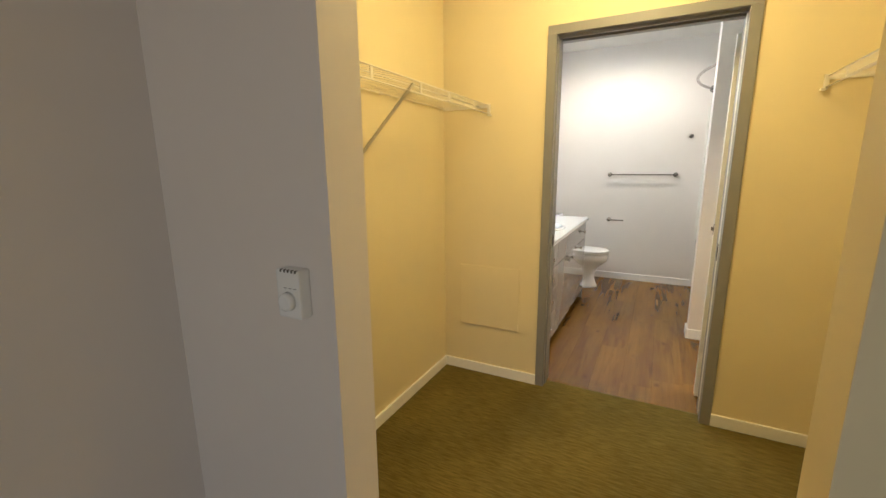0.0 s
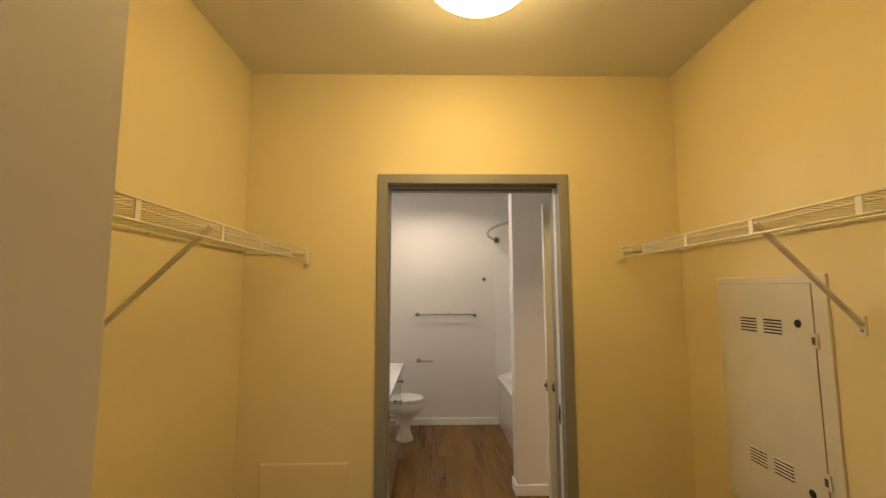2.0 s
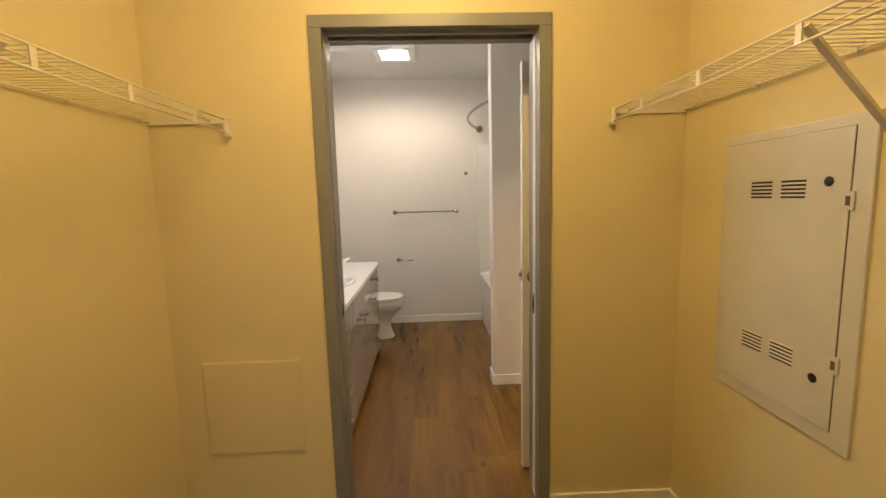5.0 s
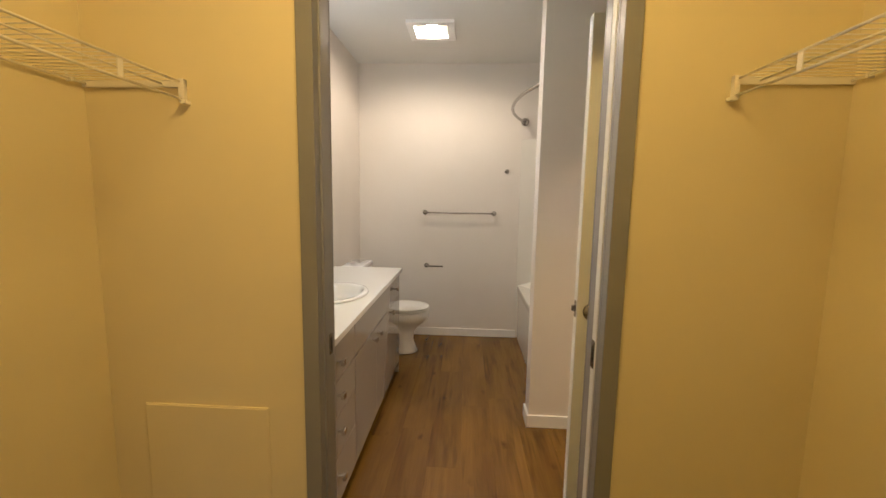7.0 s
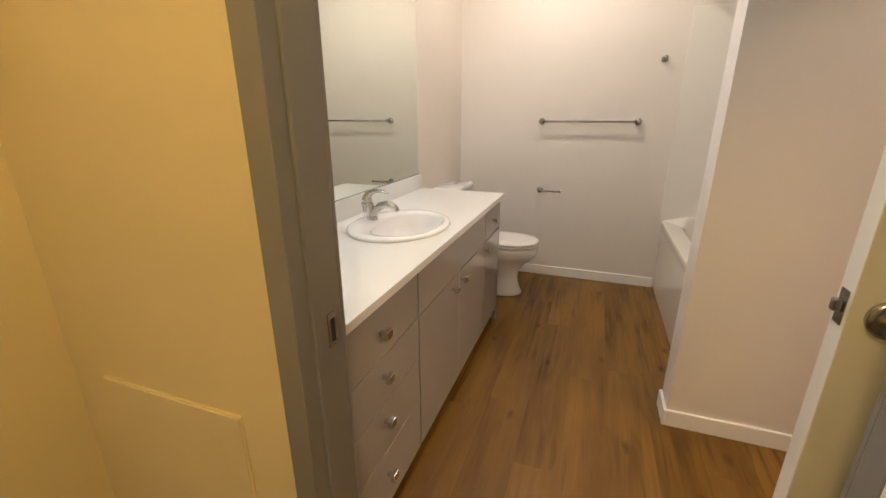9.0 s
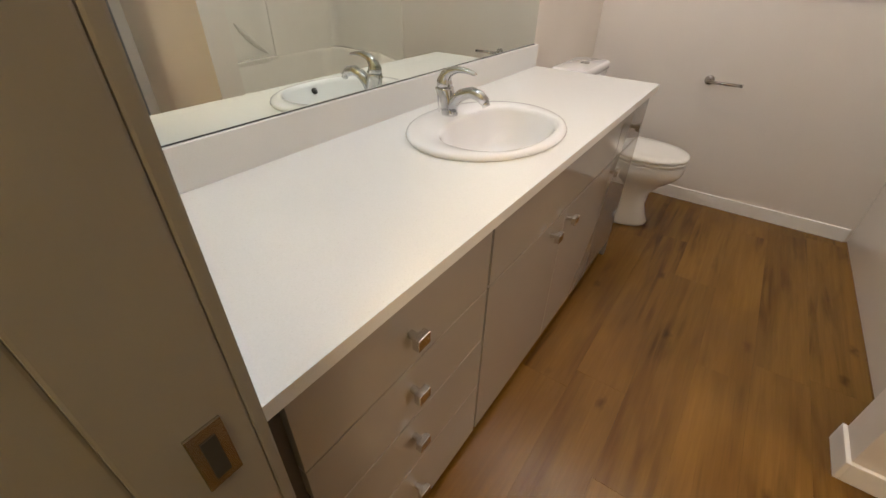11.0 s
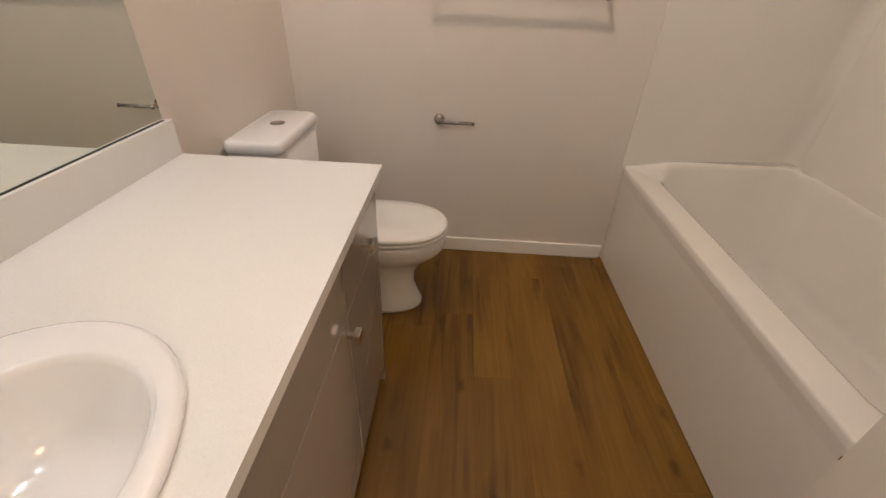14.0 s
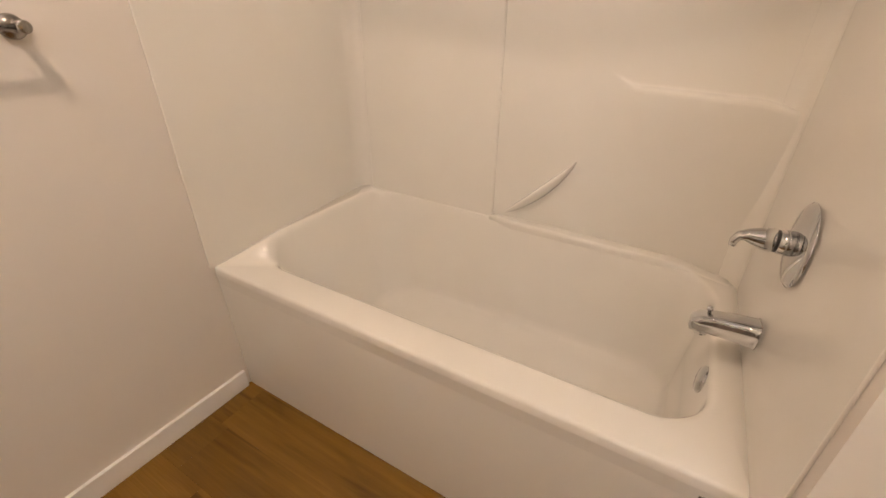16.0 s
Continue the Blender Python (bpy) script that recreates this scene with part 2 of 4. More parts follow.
def tube(bm, points, r, n=10, closed_ends=True):
    """A round bar through the points."""
    pts = [Vector(p) for p in points]
    rs = r if isinstance(r, (list, tuple)) else [r] * len(pts)
    rings, ref = [], None
    for i, p in enumerate(pts):
        d = (pts[min(i + 1, len(pts) - 1)] - pts[max(i - 1, 0)]).normalized()
        if ref is None:
            ref = d.orthogonal().normalized()
        ref = (ref - d * ref.dot(d)).normalized()
        side = d.cross(ref)
        rings.append([p + rs[i] * (math.cos(a) * ref + math.sin(a) * side) for a in (2 * math.pi * k / n for k in range(n))])
    return ring_loft(bm, rings, closed_ends, closed_ends)


def turned(bm, centre, axis, profile, n=28):
    """A turned solid: profile rows of (along the axis, radius)."""
    axis = Vector(axis).normalized()
    ref = axis.orthogonal().normalized()
    side = axis.cross(ref)
    c = Vector(centre)
    rings = [[c + axis * h + r * (math.cos(a) * ref + math.sin(a) * side) for a in (2 * math.pi * k / n for k in range(n))] for h, r in profile]
    return ring_loft(bm, rings)


def oval(cx, cy, z, rx, ry, n=48, power=2.0, back=None):
    """A ring of points; back: another reach on the -x side."""
    out = []
    for k in range(n):
        a = 2 * math.pi * k / n
        c, s = math.cos(a), math.sin(a)
        x = math.copysign(abs(c) ** (2 / power), c) * (rx if c > 0 or back is None else back)
        out.append((cx + x, cy + math.copysign(abs(s) ** (2 / power), s) * ry, z))
    return out


def rounded(x0, x1, y0, y1, z, r, n=6):
    out = []
    for cx, cy, a0 in ((x1 - r, y1 - r, 0), (x0 + r, y1 - r, 90), (x0 + r, y0 + r, 180), (x1 - r, y0 + r, 270)):
        for k in range(n + 1):
            a = radians(a0 + 90 * k / n)
            out.append((cx + r * math.cos(a), cy + r * math.sin(a), z))
    return out


def mesh_of(name, bm, material):
    me = bpy.data.meshes.new(name)
    bm.normal_update()
    bm.to_mesh(me)
    bm.free()
    me.materials.append(material)
    return me


def thing(name, at, label, category, group="", kind=""):
    ob = new(name)
    ob.empty_display_size = 0.05
    ob.location = at
    return tagged(ob, label, category, group, kind)


def world_of(ob):
    m = ob.matrix_parent_inverse @ ob.matrix_basis
    return world_of(ob.parent) @ m if ob.parent else ob.matrix_basis.copy()


def part(name, bm, material, parent, label=""):
    """One mesh object, built in the world's coordinates, under a thing or a part."""
    ob = new(name, mesh_of(name, bm, material))
    ob.parent = parent
    ob.matrix_parent_inverse = world_of(parent).inverted()
    return tagged(ob, label) if label else ob


def solid(name, bm, material, label, category, kind="structure", group=""):
    return tagged(new(name, mesh_of(name, bm, material)), label, category, group, kind)


# ---------------------------------------------------------------- the plan
TOP = 2.71                       # ceilings
CL, CR = -0.855, 1.318            # closet side walls
Y0, Y1 = 2.328, 2.446            # wall with the opening into the closet
OL, OR = -0.178, 0.641           # that opening
D0, D1 = 4.155, 4.305            # wall with the pocket door
DL = 4.268                       # its bathroom face beside the vanity
JL, JR, JT = -0.155, 0.704, 2.088
BL, BF = -0.80, 7.11             # bathroom side and far walls
BR = 1.60                        # bathroom wall with the hinged door
W0, W1, WX = 5.422, 5.562, 0.708 # wing wall before the tub
TX0, TX1, TZ = 0.82, 1.65, 0.553 # tub front, back wall, rim
FX = 1.168                       # tub fittings
SEAM = 4.236                     # carpet meets planks

# floors
solid("floor_carpet", boxes((-0.96, 4.5, -2.0, SEAM, -0.05, 0.0)), CARPET, "olive ribbed low-pile carpet", "carpet")
planks = solid("floor_bathroom", boxes((-0.92, 1.72, SEAM, BF + 0.12, -0.06, -0.006)), DARK, "brown oak-look vinyl plank floor", "floor")
hall_floor = solid("floor_hall", boxes((1.72, 5.0, 3.0, 7.3, -0.06, -0.006)), DARK, "dark red-brown plank floor", "floor")

# ceilings
solid("ceiling_closet", boxes((-0.96, 1.43, Y1, D0, TOP - 0.045, TOP + 0.1)), CEIL, "flat painted closet ceiling", "ceiling")
solid("ceiling_entry", boxes((-0.96, 4.5, -2.0, Y1, TOP, TOP + 0.1)), CEIL, "flat painted ceiling of the entry room", "ceiling")
LAX, LAY, LAR = -0.012, 6.285, 0.130     # recess of the fan light
bm = bmesh.new()
rim = [[(-0.92, D0), (1.82, D0), (1.82, BF + 0.12), (-0.92, BF + 0.12)], [(LAX + a * LAR, LAY + b * LAR) for a, b in ((-1, -1), (1, -1), (1, 1), (-1, 1))]]
ring_loft(bm, [[(x, y, z) for x, y in rim[k]] for k, z in ((0, TOP), (0, TOP + 0.1), (1, TOP + 0.1), (1, TOP), (0, TOP))], False, False, smooth=False)
bmesh.ops.remove_doubles(bm, verts=bm.verts, dist=1e-5)
bmesh.ops.recalc_face_normals(bm, faces=bm.faces)
solid("ceiling_bathroom", bm, CEIL, "flat painted bathroom ceiling", "ceiling")
solid("ceiling_hall", boxes((1.82, 5.0, 3.0, 7.3, TOP, TOP + 0.1)), CEIL, "flat painted hall ceiling", "ceiling")

# walls
solid("wall_entry_left", boxes((-0.96, OL, Y0, Y1, 0, TOP), bevel=0), WALL, "white painted stub wall beside the closet opening", "wall")
solid("wall_entry_right", boxes((OR, 4.5, Y0 + 0.04, 2.472, 0, TOP)), WARM_WALL, "white painted wall beside the closet opening", "wall")
solid("wall_entry_side", boxes((-0.90, -0.742, -2.0, Y0, 0, TOP)), WALL, "white painted side wall of the entry room", "wall")
solid("wall_entry_far", boxes((4.38, 4.5, -2.0, Y0, 0, TOP)), WALL, "white painted wall of the entry room", "wall")
# unseen back wall; its opening is added behind the entry's fill lamp
solid("wall_entry_back", boxes((-0.9, 0.85, -2.12, -2.0, 0, TOP), (2.35, 4.5, -2.12, -2.0, 0, TOP),
                               (0.85, 2.35, -2.12, -2.0, 0, 0.9), (0.85, 2.35, -2.12, -2.0, 2.15, TOP)),
      WALL, "unseen white painted back wall with an added opening", "wall")
solid("wall_closet_left", boxes((CL - 0.12, CL, Y1, D0, 0, TOP)), WARM_WALL, "white painted closet wall under warm light", "wall")
solid("wall_closet_right", boxes((CR, CR + 0.12, 2.472, D0, 0, TOP)), WARM_WALL, "white painted closet wall with an electrical panel", "wall")
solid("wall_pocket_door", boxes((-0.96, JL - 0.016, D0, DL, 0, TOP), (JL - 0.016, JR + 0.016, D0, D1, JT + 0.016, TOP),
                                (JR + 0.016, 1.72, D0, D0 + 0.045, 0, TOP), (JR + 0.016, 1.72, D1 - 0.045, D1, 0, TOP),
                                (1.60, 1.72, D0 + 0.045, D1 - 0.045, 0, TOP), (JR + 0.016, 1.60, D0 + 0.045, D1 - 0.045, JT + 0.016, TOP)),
      WARM_WALL, "white painted wall with a pocket door", "wall")
solid("wall_bath_left", boxes((BL - 0.12, BL, DL, BF, 0, TOP)), WALL, "white painted bathroom wall behind the vanity", "wall")
solid("wall_bath_far", boxes((BL - 0.12, 1.82, BF, BF + 0.12, 0, TOP)), WALL, "white painted bathroom end wall", "wall")
solid("wall_wing", boxes((WX, TX1, W0, W1, 0, TOP)), WALL, "white painted wing wall at the tub", "wall")
solid("wall_tub_back", boxes((TX1, TX1 + 0.12, W0, BF, 0, TOP)), WALL, "white painted wall behind the tub", "wall")
HD0, HD1 = 4.415, 5.305
solid("wall_bath_right", boxes((BR, BR + 0.12, D1, HD0, 0, TOP), (BR, BR + 0.12, HD1, W0, 0, TOP), (BR, BR + 0.12, HD0, HD1, 2.06, TOP)),
      WALL, "white painted bathroom wall with a doorway", "wall")
solid("wall_hall_side", boxes((1.82, 3.66, 5.97, 6.09, 0, TOP)), WALL, "white painted hall wall", "wall")
solid("wall_hall_far", boxes((4.88, 5.0, 3.0, 7.3, 0, TOP)), WALL, "white painted hall wall behind the refrigerator", "wall")
solid("wall_hall_near", boxes((1.72, 4.88, 3.0, 3.12, 0, TOP)), WALL, "white painted hall wall", "wall")
solid("wall_hall_end", boxes((1.82, 4.88, 7.18, 7.3, 0, TOP)), WALL, "white painted hall wall", "wall")

# baseboards
BH, BT = 0.067, 0.014


def baseboard(*rows, height=BH):
    bm = bmesh.new()
    for r in rows:
        box(bm, *r, 0.0, height, bevel=0.003)
    return solid("baseboard", bm, TRIM, "white painted flat baseboard", "baseboard")


baseboard((CL, JL - 0.05, D0 - BT, D0))
baseboard((JR + 0.05, CR, D0 - BT, D0))
baseboard((CL, CL + BT, Y1, D0 - BT))
baseboard((CR - BT, CR, 2.472, D0 - BT))
baseboard((CL + BT, OL, Y1, Y1 + BT))
baseboard((OR, CR - BT, 2.472, 2.472 + BT))
baseboard((BL, TX0 - 0.002, BF - BT, BF), height=0.079)
baseboard((WX - BT, WX, W0 - BT, W1 + 0.004), height=0.079)
baseboard((WX, BR, W0 - BT, W0), height=0.079)
baseboard((JR + 0.05, BR, D1, D1 + BT), height=0.079)
baseboard((1.84, 3.66, 5.97 - BT, 5.97))

# ---- pocket-door frame: grey metal, split at the pocket side
frame_ob = thing("door_frame_1", (0.26, D0, 0), "grey painted metal frame of the pocket door", "door frame", kind="structure")
F0, F1 = D0 - 0.012, D1 + 0.012
part("jamb", boxes((JL - 0.050, JL, F0, D0 + 0.030, 0, JT), (JL - 0.016, JL + 0.006, D0 + 0.030, DL, 0, JT),
                   (JL - 0.050, JL + 0.006, DL, DL + 0.012, 0, JT), bevel=0.0025), FRAME, frame_ob)
part("front_jamb", boxes((JR, JR + 0.050, F0, D0 + 0.030, 0, JT), (JR, JR + 0.016, D0 + 0.030, D0 + 0.052, 0, JT), bevel=0.0025), FRAME, frame_ob)
part("rear_jamb", boxes((JR, JR + 0.016, D1 - 0.052, D1, 0, JT), (JR, JR + 0.050, D1, F1, 0, JT), bevel=0.0025), FRAME, frame_ob)
part("head", boxes((JL - 0.050, JR + 0.050, F0, D0 + 0.030, JT, JT + 0.048), (JL - 0.016, JR + 0.016, D0 + 0.030, D0 + 0.052, JT - 0.012, JT + 0.016),
                   (JL - 0.016, JR + 0.016, D1 - 0.052, D1, JT - 0.012, JT + 0.016), (JL - 0.050, JR + 0.050, D1, F1, JT, JT + 0.048), bevel=0.0025), FRAME, frame_ob)
part("track", boxes((JL, JR, D0 + 0.054, D1 - 0.054, JT + 0.006, JT + 0.014)), DARK, frame_ob)
strike = part("strike_plate", boxes((JL + 0.006, JL + 0.0085, 4.221, 4.249, 0.905, 0.975), bevel=0.001), STEEL, frame_ob, "worn brass-toned strike plate")
part("strike_slot", boxes((JL + 0.0085, JL + 0.0095, 4.229, 4.241, 0.915, 0.962)), DARK, strike)

pocket = thing("pocket_door", (1.1, 4.23, 0.01), "white pocket door slid back into the wall", "door")
part("leaf", boxes((JR - 0.0015, JR + 0.860, 4.211, 4.249, 0.012, JT - 0.004), bevel=0.002), DOOR, pocket)
pull = part("edge_pull", boxes((JR - 0.0040, JR - 0.0005, 4.216, 4.244, 0.895, 0.985), bevel=0.001), STEEL, pocket, "dark steel edge pull")
part("finger_slot", boxes((JR - 0.0050, JR - 0.0039, 4.223, 4.237, 0.915, 0.965)), DARK, pull)

# ---- access panel on the closet's end wall
access = thing("access_panel", (-0.525, D0, 0.36), "flush painted access cover on the closet wall", "panel")
part("rim", boxes((-0.737, -0.326, D0 - 0.006, D0, 0.335, 0.750), bevel=0.002), WARM_WALL, access)
part("cover", boxes((-0.733, -0.330, D0 - 0.009, D0 - 0.006, 0.339, 0.746), bevel=0.0013), WARM_WALL, access)


# ---- electrical panel
def electrical_panel():
    x = CR
    root = thing("electrical_panel", (x, 3.65, 0.732), "beige enamelled electrical panel with slotted door", "electrical panel")
    ya, yb, za, zb = 3.394, 3.900, 0.718, 1.602
    bm = bmesh.new()
    rings = [[(x - d, y, z) for y, z in ((ya + i, za + i), (yb - i, za + i), (yb - i, zb - i), (ya + i, zb - i))]
             for d, i in ((0.0, 0.0), (0.0085, 0.0), (0.0100, 0.003), (0.0106, 0.020))]
    ring_loft(bm, rings, smooth=False)
    part("trim_frame", bm, PANEL, root)
    part("door_gap", boxes((x - 0.0113, x - 0.009, 3.4435, 3.8895, 0.7625, 1.5735)), GAP, root)
    door = part("door", boxes((x - 0.0145, x - 0.0114, 3.445, 3.888, 0.764, 1.572), bevel=0.0015), PANEL, root)
    for yc in (3.723, 3.609):
        for z0 in (1.393, 0.897):
            for k in range(5):
                z = z0 + k * 0.0115
                bm = bmesh.new()
                pr = ((0.0145, z + 0.0052), (0.0172, z + 0.0054), (0.0176, z + 0.0064), (0.0145, z + 0.0098))
                ring_loft(bm, [[(x - d, y, h) for d, h in pr] for y in (yc - 0.042, yc + 0.042)], smooth=False)
                lv = part("louvre", bm, PANEL, door)
                part("louvre_slit", boxes((x - 0.0151, x - 0.0143, yc - 0.040, yc + 0.041, z - 0.0004, z + 0.0053)), DARK, lv)
    for z in (1.437, 0.892):
        part("knockout", turned(bmesh.new(), (x - 0.0145, 3.502, z), (-1, 0, 0), ((0, 0.0135), (0.0012, 0.0135), (0.002, 0.012)), 20), BLACK, door, "black round plug")
    for z in (1.386, 0.951):
        latch = part("latch", boxes((x - 0.0168, x - 0.0103, 3.432, 3.468, z - 0.024, z + 0.024), bevel=0.0015), PANEL, door)
        part("latch_slot", boxes((x - 0.0178, x - 0.0167, 3.440, 3.452, z - 0.012, z + 0.012)), GAP, latch)
    for z in (1.48, 1.17, 0.85):
        part("hinge", boxes((x - 0.0135, x - 0.010, 3.888, 3.894, z - 0.04, z + 0.04), bevel=0.001), PANEL, root)


electrical_panel()


# ---- wire shelves
def wire_shelf(wall_x, inward, name_label, braces, zt, zl):
    """Along y from the stub wall to the end wall; inward: +1 if the room lies towards +x."""
    s = inward
    xf, xb = wall_x + s * 0.305, wall_x + s * 0.012
    ya, yb = (2.476 if s < 0 else Y1 + 0.004), D0 - 0.006
    root = thing("wire_shelf", (wall_x, 3.3, zt), name_label, "wire shelf", "closet wire shelves")
    part("front_top_rod", tube(bmesh.new(), ((xf, ya, zt), (xf, yb, zt)), 0.0034, 8), WIRE, root)
    part("front_low_rod", tube(bmesh.new(), ((xf + s * 0.004, ya, zl), (xf + s * 0.004, yb, zl)), 0.0036, 8), WIRE, root)
    part("back_rod", tube(bmesh.new(), ((xb, ya, zt - 0.004), (xb, yb, zt - 0.004)), 0.0034, 8), WIRE, root)
    part("middle_rod", tube(bmesh.new(), ((xf * 0.8 + xb * 0.2, ya, zt - 0.0045), (xf * 0.8 + xb * 0.2, yb, zt - 0.0045)), 0.0026, 8), WIRE, root)
    bm = tube(bmesh.new(), ((xb - s * 0.004, 0, zt + 0.001), ((xf + xb) / 2, 0, zt - 0.0006), (xf, 0, zt + 0.001)), 0.0016, 5)
    wire = mesh_of("wire", bm, WIRE)
    y = yb - 0.018
    while y > ya:
        ob = new("wire", wire)
        ob.parent, ob.matrix_parent_inverse = root, world_of(root).inverted()
        ob.location = (0, y, 0)
        y -= 0.0262
    for y in (3.932, 3.620, braces + (0.012 if s < 0 else 0.058), 2.99, 2.68):
        part("lip_tab", boxes((xf - 0.002, xf + 0.002, y - 0.008, y + 0.008, zl - 0.002, zt + 0.002), bevel=0.0008), WIRE, root)
    for y in (4.10, 3.78, 3.46, 3.14, 2.82):
        clip = boxes((min(wall_x, xb + s * 0.006), max(wall_x, xb + s * 0.006), y - 0.004, y + 0.004, zt - 0.010, zt + 0.003), bevel=0.001)
        box(clip, min(wall_x, wall_x + s * 0.003), max(wall_x, wall_x + s * 0.003), y - 0.004, y + 0.004, zt + 0.002, zt + 0.018)
        part("wall_clip", clip, WIRE, root)
    # end bracket on the end wall
    lo, hi = min(wall_x, xf + s * 0.012), max(wall_x, xf + s * 0.012)
    bm = boxes((lo, hi, yb - 0.002, yb + 0.006, zt - 0.014, zt + 0.006), bevel=0.001)
    box(bm, min(xf - s * 0.004, xf + s * 0.012), max(xf - s * 0.004, xf + s * 0.012), yb - 0.010, yb + 0.006, zl - 0.010, zt + 0.008, bevel=0.001)
    box(bm, min(xf + s * 0.004, xf + s * 0.022), max(xf + s * 0.004, xf + s * 0.022), yb - 0.016, yb + 0.006, zl - 0.014, zl - 0.004, bevel=0.001)
    part("end_bracket", bm, WIRE, root)
    # diagonal brace
    a, b = Vector((xf - s * 0.002, braces, zt - 0.012)), Vector((wall_x + s * 0.006, braces + 0.01, 1.452))
    bm = bmesh.new()
    d = (b - a).normalized()
    side, up = Vector((0, 1, 0)), d.cross(Vector((0, 1, 0)))
    ring_loft(bm, [[p + side * u * 0.0085 + up * v * 0.004 for u, v in ((-1, -1), (1, -1), (1, 1), (-1, 1))] for p in (a, b)], smooth=False)
    brace = part("brace", bm, WIRE, root)
    part("brace_foot", boxes((min(wall_x, wall_x + s * 0.005), max(wall_x, wall_x + s * 0.005), b.y - 0.011, b.y + 0.011, b.z - 0.032, b.z + 0.022), bevel=0.001), WIRE, brace)
    part("screw", turned(bmesh.new(), (wall_x + s * 0.005, b.y, b.z - 0.02), (s, 0, 0), ((0, 0.004), (0.002, 0.003)), 10), STEEL, brace)


wire_shelf(CR, -1, "white wire shelf with a diagonal brace over the electrical panel", 3.290, 1.758, 1.713)
wire_shelf(CL, 1, "white wire shelf with a diagonal brace on a bare closet wall", 3.285, 1.748, 1.699)

# ---- closet ceiling lamp
LX, LY, LZ = 0.232, 3.385, TOP - 0.045
dome = thing("ceiling_lamp", (LX, LY, LZ), "lit round opal dome lamp on the closet ceiling", "ceiling lamp")
part("base_ring", turned(bmesh.new(), (LX, LY, LZ), (0, 0, -1), ((0, 0.205), (0.046, 0.210), (0.052, 0.206), (0.054, 0.200), (0.046, 0.196), (0.044, 0.10)), 48), TRIM, dome)
part("shade", turned(bmesh.new(), (LX, LY, LZ - 0.046), (0, 0, -1),
                     [(0.112 * math.sin(a), 0.194 * math.cos(a)) for a in [radians(k * 7.5) for k in range(12)]] + [(0.112, 0.004)], 48), DOME, dome)

# ---- thermostat on the stub wall
th = thing("thermostat", (-0.276, Y0, 1.074), "white wall thermostat with vent slots and a dial", "thermostat")
tx0, tx1, tz0, tz1, ty = -0.310, -0.242, 1.074, 1.181, Y0 - 0.032
part("body", boxes((tx0, tx1, ty, Y0, tz0, tz1), bevel=0.005), PLASTIC, th)
for k in range(5):
    part("vent_slot", boxes((tx0 + 0.014 + 0.0105 * k, tx0 + 0.0185 + 0.0105 * k, ty - 0.0004, ty + 0.006, tz1 - 0.0055, tz1 + 0.0004)), GAP, th)
part("dial", turned(bmesh.new(), ((tx0 + tx1) / 2, ty, 1.113), (0, -1, 0), ((0, 0.021), (0.012, 0.019), (0.015, 0.015), (0.013, 0.010), (0.013, 0.002)), 28), PLASTIC, th)
for k in range(3):
    part("scale_mark", boxes((tx0 + 0.022 + 0.014 * k, tx0 + 0.030 + 0.014 * k, ty - 0.0006, ty, 1.141, 1.1425)), FRAME, th)

# ---- hinged bathroom door, standing open, and its frame
door = thing("bathroom_door", (1.555, 4.445, 0), "white flush door standing open into the bathroom", "door")
part("leaf", boxes((0.697, 1.560, 4.424, 4.466, 0.012, 2.045), bevel=0.002), DOOR, door)
part("latch_plate", boxes((0.6955, 0.6972, 4.433, 4.457, 1.000, 1.060)), STEEL, door)
part("latch_bolt", boxes((0.683, 0.696, 4.438, 4.452, 1.022, 1.042), bevel=0.002), STEEL, door)
for sgn, y in ((-1, 4.424), (1, 4.466)):
    h = part("door_handle", turned(bmesh.new(), (0.750, y, 1.024), (0, sgn, 0), ((0, 0.032), (0.006, 0.032), (0.011, 0.024), (0.012, 0.011), (0.042, 0.010))), STEEL, door, "satin steel lever handle")
    part("lever", tube(bmesh.new(), ((0.750, y + sgn * 0.040, 1.024), (0.79, y + sgn * 0.044, 1.024), (0.865, y + sgn * 0.042, 1.018)), (0.010, 0.009, 0.0075), 10), STEEL, h)
for z in (0.25, 1.05, 1.85):
    part("hinge", turned(bmesh.new(), (1.566, 4.416, z - 0.05), (0, 0, 1), ((0, 0.006), (0.1, 0.006)), 10), STEEL, door)
fr2 = thing("door_frame_2", (BR, 4.9, 0), "grey painted metal frame of the bathroom doorway", "door frame", kind="structure")
part("jamb", boxes((BR - 0.012, BR + 0.132, HD1 - 0.03, HD1, 0, 2.06), (BR - 0.012, BR, HD1, HD1 + 0.05, 0, 2.11), bevel=0.002), FRAME, fr2)
part("jamb", boxes((BR - 0.012, BR + 0.132, HD0, HD0 + 0.012, 0, 2.06), (BR - 0.012, BR, HD0 - 0.05, HD0, 0, 2.11), bevel=0.002), FRAME, fr2)
part("head", boxes((BR - 0.012, BR + 0.132, HD0 + 0.012, HD1 - 0.03, 2.047, 2.06), (BR - 0.012, BR, HD0, HD1, 2.06, 2.11), bevel=0.002), FRAME, fr2)


# ---- vanity: three cabinet units, worktop, splashes
VX, VF = -0.258, -0.238          # carcass front, faces' front
VB, VT = 0.085, 0.808
CT0, CT1 = 0.834, 0.860          # worktop


def knob(parent, y, z):
    y, z = y + 0.006, z - 0.003
    bm = boxes((VF, VF + 0.020, y - 0.006, y + 0.006, z - 0.006, z + 0.006), bevel=0.001)
    box(bm, VF + 0.019, VF + 0.034, y - 0.016, y + 0.016, z - 0.013, z + 0.013, bevel=0.0012)
    part("knob", bm, NICKEL, parent, "square brushed-steel knob")


